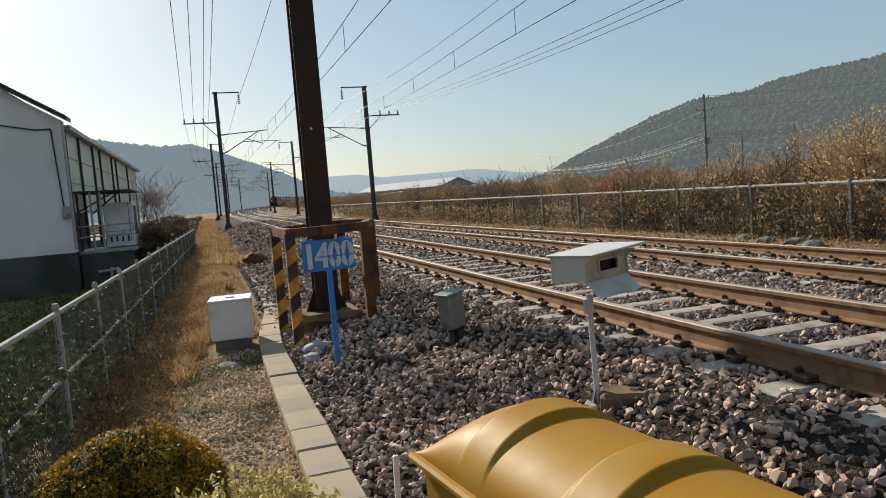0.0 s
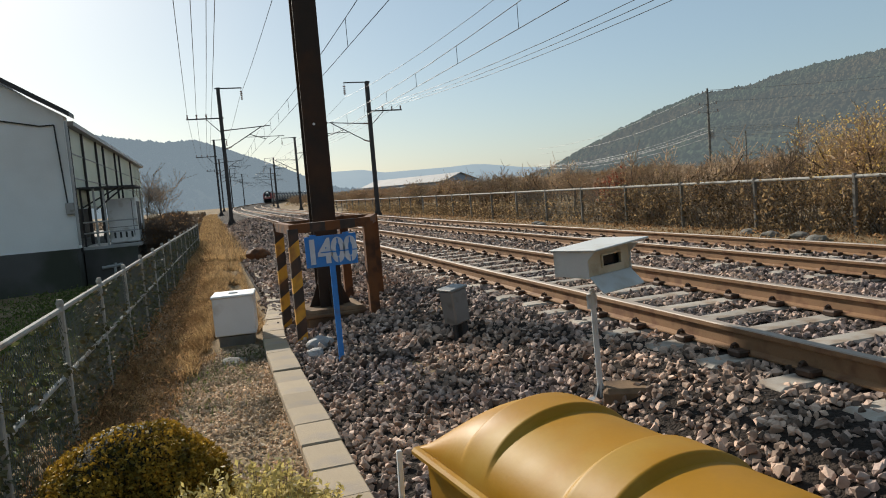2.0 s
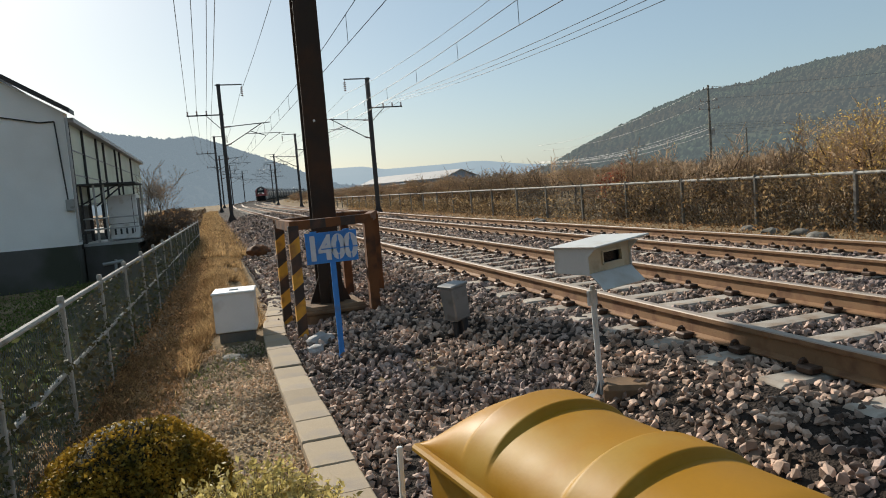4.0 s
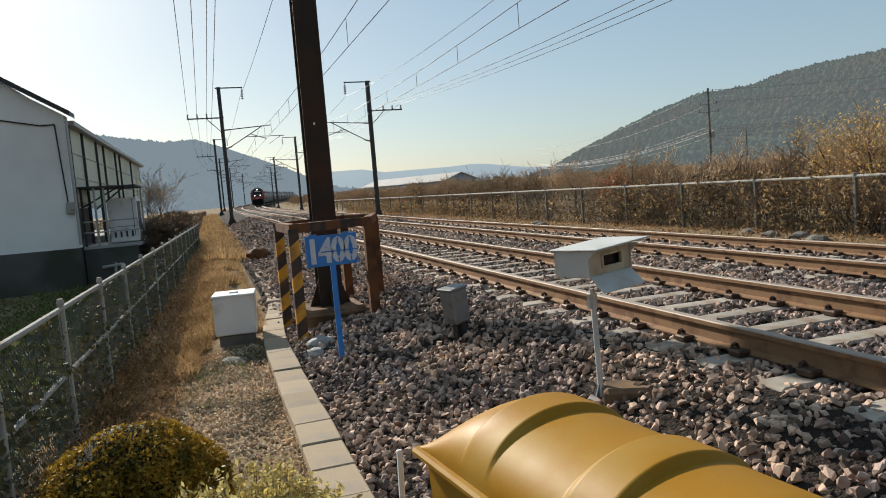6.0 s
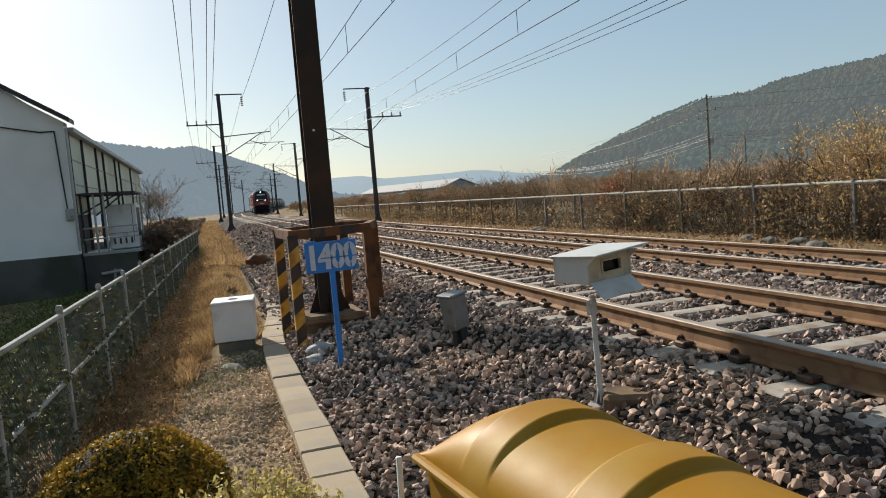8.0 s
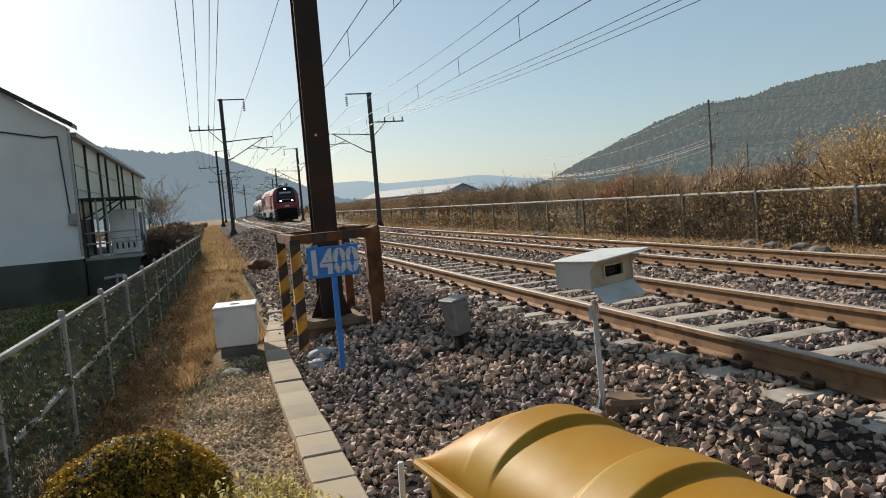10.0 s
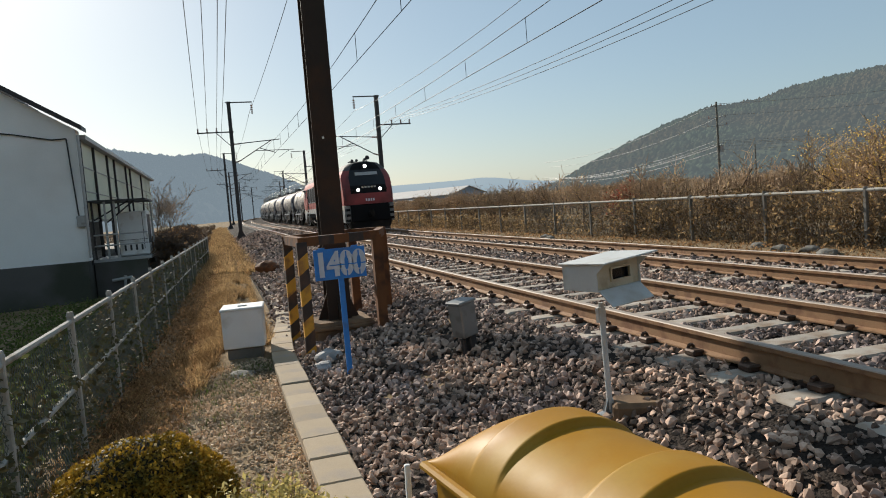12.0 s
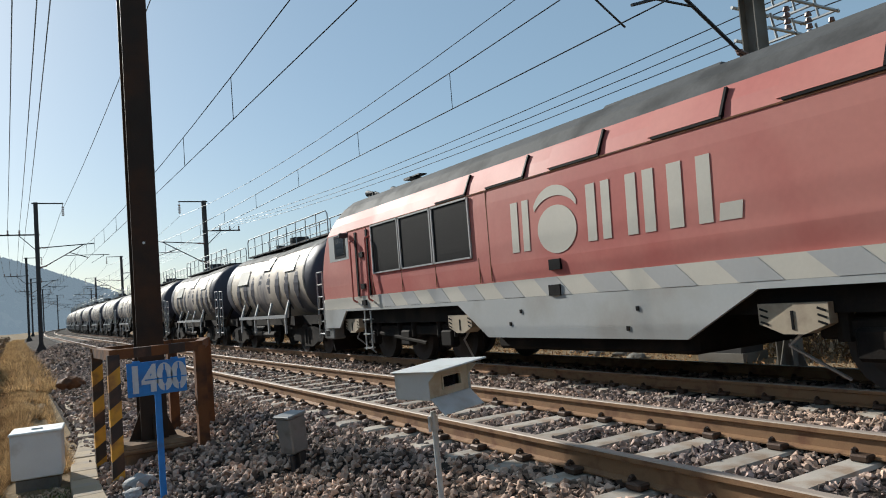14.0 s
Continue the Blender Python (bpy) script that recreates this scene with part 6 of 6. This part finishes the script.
def build_brush():
    """Dry climbers and brush on and behind the orchard fence, thinner further along."""
    rng = np.random.default_rng(33)
    pl, tw = [], []
    for y in np.arange(1.0, 75, 0.24):
        near = y < 23
        clump = 0.5 + 1.1 * noise.noise((y * 0.75, 6.0, 0)) + 0.5 * noise.noise((y * 2.1, 1.0, 0))
        dens = (0.75 + 0.5 * clump) if near else 0.22 + 0.2 * clump
        top = (0.66 if near else 0.15) + 0.45 * noise.noise((y * 0.45, 2.0, 0)) + 0.22 * noise.noise((y * 1.9, 8.0, 0))
        n = max(6, int(290 * dens))
        q = rng.uniform(0, 1, n) ** 0.8
        x = 13.75 + rng.gamma(2.0, 0.28, n) + np.where(rng.uniform(size=n) < 0.45, -0.5, 0)
        z = -0.62 + q * (top + 0.62 + rng.normal(0, 0.16, n))
        w = np.array([noise.noise((y * 1.6, c * 2.6, 3.0)) + 0.5 * noise.noise((y * 4.0, c * 5.0, 7.0)) for c in z])
        keep = w > -0.16
        pl.append(np.stack([x, y + rng.uniform(-0.14, 0.14, n), z], 1)[keep])
        for _ in range(int(10 * max(0.3, dens))):
            a = Vector((13.6 + rng.gamma(2, 0.3), y + rng.uniform(-0.12, 0.12), -0.6))
            b = a + Vector((rng.normal(0, 0.25), rng.normal(0, 0.35), (max(top, 0.2) + 0.6) * rng.uniform(0.6, 1.5)))
            m = (a + b) / 2 + Vector((rng.normal(0, 0.08), rng.normal(0, 0.08), 0))
            tw.append((a, m, 0.010, 0.007, 3))
            tw.append((m, b, 0.007, 0.004, 3))
            tw.append((m, m + Vector((rng.normal(0, 0.2), rng.normal(0, 0.2), rng.uniform(0.1, 0.4))), 0.006, 0.003, 3))
    P = np.concatenate(pl)
    V, F = leaf_cloud(P, 0.055, rng)
    tagged(from_arrays("dry_brush", V, F, DRY_LEAF), "dense dry brown climbers covering the orchard fence", "brush", kind="stuff")
    V, F = limb_arrays(tw, 3)
    tagged(from_arrays("dry_stems", V, F, STEM), "thin dry stems standing among the brush", "stems", kind="stuff")
    # tall dry weeds on the verge of the far track
    roots = np.stack([rng.uniform(12.4, 13.6, 1300), rng.uniform(0, 70, 1300), np.zeros(1300)], 1)
    roots[:, 2] = [ground_z(x, y) for x, y, _ in roots]
    V, F = blades(roots, 0.2, 0.6, 0.007, rng)
    n = 9000
    lit = np.stack([rng.uniform(11.7, 13.7, n), rng.uniform(0, 70, n), np.zeros(n)], 1)
    lit[:, 2] = [ground_z(x, y) + 0.03 for x, y, _ in lit]
    lv, lf = leaf_cloud(lit + rng.normal(0, 0.03, (n, 3)), 0.06, rng, 0.35)
    tagged(from_arrays("verge_litter", lv, lf, DEAD_LEAF), "dead leaves and dry stalks littering the far verge", "litter", kind="stuff")
    tagged(from_arrays("verge_grass", V, F, DRY_GRASS), "sparse dry grass beside the far track", "grass", kind="stuff")


def build_single_shrubs():
    t, segs = make_tree(77, 3.1, 1.0, "spreading shrub tree with sparse golden leaves", leaves=2200, leaf_mat=GOLD_LEAF, twig_mat=TWIG, levels=3, first=0.2, r0=0.09, min_r=0.007, leaf_size=0.03)
    t.name = "golden_tree"
    t.matrix_basis = pose(14.7, 12.6, -0.65, 0, 4, 40)
    copy_thing(t, pose(17.4, 16.6, -0.65, 3, 0, 130))
    copy_thing(t, pose(16.4, 10.2, -0.65, 0, -3, 220))
    copy_thing(t, pose(18.5, 8.0, -0.65, 0, -3, 20))
    r, segs = make_tree(81, 2.2, 0.8, "small tree with deep red autumn leaves", leaves=1500, leaf_mat=RED_LEAF, levels=3, first=0.25, r0=0.04, min_r=0.006, leaf_size=0.05, kids=(4, 6))
    r.name = "red_shrub"
    r.matrix_basis = pose(15.4, 24.6, -0.6)
    # bare scrub below the works and along the ditch
    s, segs = make_tree(91, 2.1, 0.9, "bare grey-brown scrub beside the works", leaves=220, leaf_mat=DEAD_LEAF, twig_mat=BARK, levels=3, first=0.2, r0=0.035, min_r=0.008, leaf_size=0.06, kids=(4, 6))
    s.name = "scrub"
    rng = np.random.default_rng(5)
    s.matrix_basis = pose(-2.2, 39.6, -1.3)
    for k in range(26):
        y = 37.5 + k * 1.3
        x = rng.uniform(-4.0, -1.7)
        copy_thing(s, pose(x, y, ground_z(x, y) - 0.1, 0, 0, rng.uniform(0, 360)))
    for k in range(18):
        x, y = rng.uniform(-2.1, -1.35), 30 + k * 0.6
        copy_thing(s, pose(x, y, ground_z(x, y) - 0.1, 0, 0, rng.uniform(0, 360)))
    b, segs = make_tree(95, 5.0, 0.55, "tall slender bare tree beside the works", levels=3, first=0.35, r0=0.045, min_r=0.010, kids=(2, 4))
    b.name = "slender_tree"
    b.matrix_basis = pose(-3.3, 44, -1.2)
    copy_thing(b, pose(-2.9, 47.5, -1.2, 0, 0, 100))


def build_bush(name, label, c, r, leaf_mat, count, size, seed, squash=0.95):
    rng = np.random.default_rng(seed)
    b = thing(name, label, "bush", pose(*c))
    d = rng.normal(size=(count, 3))
    d /= np.linalg.norm(d, axis=1)[:, None]
    d[:, 2] = np.abs(d[:, 2]) * 1.0 - 0.25
    lump = np.array([1 + 0.09 * noise.noise(Vector(q) * 2.4) + 0.05 * noise.noise(Vector(q) * 6) for q in d])
    P = d * (r * lump * rng.uniform(0.8, 1.02, count))[:, None] * np.array([1, 1, squash])
    V, F = leaf_cloud(P, size, rng, 0.6)
    from_arrays("foliage", V, F, leaf_mat, b)
    # solid core, coloured near-black for the shade between the leaves
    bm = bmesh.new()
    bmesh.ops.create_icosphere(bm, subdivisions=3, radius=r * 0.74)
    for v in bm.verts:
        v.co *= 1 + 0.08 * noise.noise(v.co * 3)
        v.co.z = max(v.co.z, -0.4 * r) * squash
    part("inner_growth", bm, BUSH_SHADE, b, smooth=True)
    tw = []
    for _ in range(60):
        e = Vector(rng.normal(size=3)).normalized() * r * 0.8
        e.z = abs(e.z)
        tw.append((Vector((0, 0, -r * 0.8)), e, 0.008, 0.003, 3))
    V, F = limb_arrays(tw, 4)
    tagged(from_arrays("stem_tangle", V, F, BARK, b), kind="stuff")
    return b


# Dark colour of the bush's core, standing in for its inner shade.
BUSH_SHADE = material("leaf_gap_shade", (0.02, 0.018, 0.006), 0.9, var=0.4, scale=20, fine=80, bump=0.6)


def build_grass():
    rng = np.random.default_rng(12)
    # dry grass on the bank between trough and fence
    n = 62000
    y = 8.9 + 44 * rng.uniform(0, 1, n) ** 1.7 + rng.gamma(1.0, 0.5, n) - 1.1 * (rng.uniform(size=n) < 0.04)
    x = rng.uniform(-0.62, 0.55, n) + 0.012 * (y - 9) - 0.25 * (rng.uniform(size=n) < 0.12)
    patch = np.array([noise.noise((a * 1.2, b * 0.7, 5.0)) for a, b in zip(x, y)])
    keep = (patch > -0.42) & ~((x > -0.35) & (y < 10.0)) & ~((x > -0.2) & (x < 0.62) & (y < 10.75))
    x, y = x[keep], y[keep]
    roots = np.stack([x, y, [ground_z(a, b) - 0.02 for a, b in zip(x, y)]], 1)
    V, F = blades(roots, 0.19, 0.9, 0.007, rng)
    tagged(from_arrays("dry_grass", V, F, DRY_GRASS), "matted dry golden grass on the bank", "grass", kind="stuff")
    # flattened dead straw between the blades
    m = rng.integers(0, len(roots), 26000)
    P = roots[m] + rng.normal(0, 0.03, (len(m), 3)) + np.array([0, 0, 0.05])
    P[:, 2] += 0.07 * np.array([noise.noise((a * 3.5, b * 2.5, 2.0)) for a, b in P[:, :2]])
    V, F = leaf_cloud(P, 0.05, rng, 0.14)
    tagged(from_arrays("dead_straw", V, F, DRY_GRASS), "flattened reddish-brown dead straw on the bank", "grass", kind="stuff")
    # coarse dry tussocks further along the bank
    n = 26000
    y = 24 + 95 * rng.uniform(0, 1, n) ** 1.5
    x = rng.uniform(-1.2, 1.0, n)
    pts = []
    for a, b in zip(x, y):
        p, _ = line(b, a)
        pts.append((p.x, p.y, ground_z(p.x, p.y) - 0.03))
    V, F = blades(np.array(pts), 0.34, 0.9, 0.022, rng)
    tagged(from_arrays("dry_tussocks", V, F, DRY_GRASS), "coarse dry grass tussocks along the bank", "grass", kind="stuff")
    # thinner dry growth by the fence and near path
    n = 20000
    y = rng.uniform(3.0, 10.5, n)
    x = rng.uniform(-1.6, -0.1, n)
    patch = np.array([noise.noise((a * 1.5, b * 1.5, 9.0)) + (0.35 if a < -0.9 else -0.1) for a, b in zip(x, y)])
    keep = patch > 0.02
    x, y = x[keep], y[keep]
    roots = np.stack([x, y, [ground_z(a, b) - 0.02 for a, b in zip(x, y)]], 1)
    V, F = blades(roots, 0.13, 1.1, 0.006, rng)
    tagged(from_arrays("path_weeds", V, F, DRY_GRASS), "withered weeds along the foot of the fence", "weeds", kind="stuff")
    # dark withered growth in the ditch along the fence
    n = 32000
    y = 5.0 + 30 * rng.uniform(0, 1, n) ** 1.3
    x = rng.uniform(-1.32, -0.45, n) + 0.024 * (y - 9)
    P = np.stack([x, y, [ground_z(a, b) for a, b in zip(x, y)]], 1)
    P[:, 2] += rng.gamma(1.5, 0.06, n) * np.array([1 + 0.8 * noise.noise((a * 2, b, 3.0)) for a, b in zip(x, y)])
    V, F = leaf_cloud(P, 0.024, rng, 0.3)
    tagged(from_arrays("ditch_growth", V, F, DEAD_LEAF), "brown dead leaves and withered growth along the fence", "weeds", kind="stuff")
    # climbers on the fence mesh
    n = 24000
    y = 2.5 + 31.5 * rng.uniform(0, 1, n) ** 1.3
    x = left_fence_x(y) - 0.04 + rng.normal(0, 0.05, n)
    z = -0.9 + 1.25 * rng.beta(1.1, 1.4, n)
    keep = np.array([noise.noise((b * 0.9, c * 1.6, 1.0)) for b, c in zip(y, z)]) > -0.3
    V, F = leaf_cloud(np.stack([x, y, z], 1)[keep], 0.032, rng, 0.6)
    tagged(from_arrays("fence_climber", V, F, VINE), "dark withered climbers tangled in the fence mesh", "climber", kind="stuff")
    # green and dark weeds behind the fence
    n = 26000
    y = rng.uniform(3.5, 27, n)
    x = -1.75 - rng.gamma(1.5, 1.3, n)
    roots = np.stack([x, y, [ground_z(a, b) - 0.02 for a, b in zip(x, y)]], 1)
    V, F = leaf_cloud(roots + np.array([0, 0, 0.1]) + rng.normal(0, 0.06, (n, 3)), 0.05, rng, 0.4)
    tagged(from_arrays("ditch_weeds", V, F, GREEN_WEED), "dark green weeds in the ditch behind the fence", "weeds", kind="stuff")
    n = 1200
    pts = []
    for cx, cy, r in ((-0.55, 7.6, 0.35), (-0.25, 8.6, 0.3), (0.35, 9.3, 0.25), (-0.9, 6.6, 0.3)):
        pts.append(np.stack([rng.normal(cx, r, n // 4), rng.normal(cy, r, n // 4), np.zeros(n // 4)], 1))
    P = np.concatenate(pts)
    P[:, 2] = [ground_z(a, b) for a, b, _ in P]
    V, F = blades(P, 0.07, 1.0, 0.006, rng)
    tagged(from_arrays("green_tufts", V, F, GREEN_WEED), "small green tufts on the path", "weeds", kind="stuff")


def build_field():
    """Rough dry growth over the fields on both sides of the line, thinning with distance."""
    rng = np.random.default_rng(66)
    n = 34000
    y = 38 + 170 * rng.uniform(0, 1, n) ** 1.4
    x = -0.8 - 45 * rng.uniform(0, 1, n) ** 1.5
    P = np.stack([x, y, [ground_z(a, b) for a, b in zip(x, y)]], 1)
    P[:, 2] += rng.gamma(1.6, 0.22, n) * (0.5 + np.array([noise.noise((a * 0.3, b * 0.12, 0)) for a, b in zip(x, y)]).clip(-0.4, 1))
    V, F = leaf_cloud(P, 0.2, rng, 0.35)
    tagged(from_arrays("field_scrub", V, F, STEM), "rough dry scrub covering the field beside the line", "scrub", kind="stuff")
    n = 9000
    y = 20 + 230 * rng.uniform(0, 1, n)
    x = 14.5 + 70 * rng.uniform(0, 1, n)
    pts = []
    for a, b in zip(x, y):
        p, _ = line(b, a) if b > BEND_AT else (Vector((a, b, 0)), 0)
        pts.append((p.x, p.y, ground_z(p.x, p.y) + rng.gamma(1.5, 0.18)))
    V, F = leaf_cloud(np.array(pts), 0.22, rng, 0.3)
    tagged(from_arrays("orchard_scrub", V, F, DRY_LEAF), "dry undergrowth between the orchard rows", "scrub", kind="stuff")


build_field()
build_orchard()
build_brush()
build_single_shrubs()
build_grass()
build_bush("boxwood_bush", "rounded clipped boxwood bush with bronzed leaf tips", (-0.55, 4.25, -0.40), 0.53, BOX_LEAF, 26000, 0.014, 3, 1.0)


def build_sprig_bush():
    rng = np.random.default_rng(44)
    b = thing("pale_shrub", "low ragged shrub with pale yellow-green leafy sprigs", "bush", pose(0.04, 3.05, -0.42))
    tw, pl = [], []
    for _ in range(640):
        d = Vector((rng.normal(0, 0.8), rng.normal(0, 0.8), abs(rng.normal(0.5, 0.35)))).normalized()
        ln = 0.47 * rng.uniform(0.8, 1.1)
        a = Vector((d.x * 0.1, d.y * 0.1, -0.25))
        e = d * ln
        e.z = e.z * 0.95
        tw.append((a, e, 0.0025, 0.0012, 3))
        for k in range(46):
            q = 0.35 + 0.68 * rng.random() ** 0.8
            pl.append((a + (e - a) * q)[:])
    V, F = limb_arrays(tw, 3)
    tagged(from_arrays("stem_tangle", V, F, BARK, b), kind="stuff")
    P = np.array(pl) + rng.normal(0, 0.012, (len(pl), 3))
    V, F = leaf_cloud(P, 0.018, rng, 0.42)
    from_arrays("foliage", V, F, PALE_LEAF, b)


build_sprig_bush()


def motions():
    for ob, s0 in TRAIN:
        walk(ob, line_rows(s0, SPEED, FAR_X, FAR_DZ))


motions()
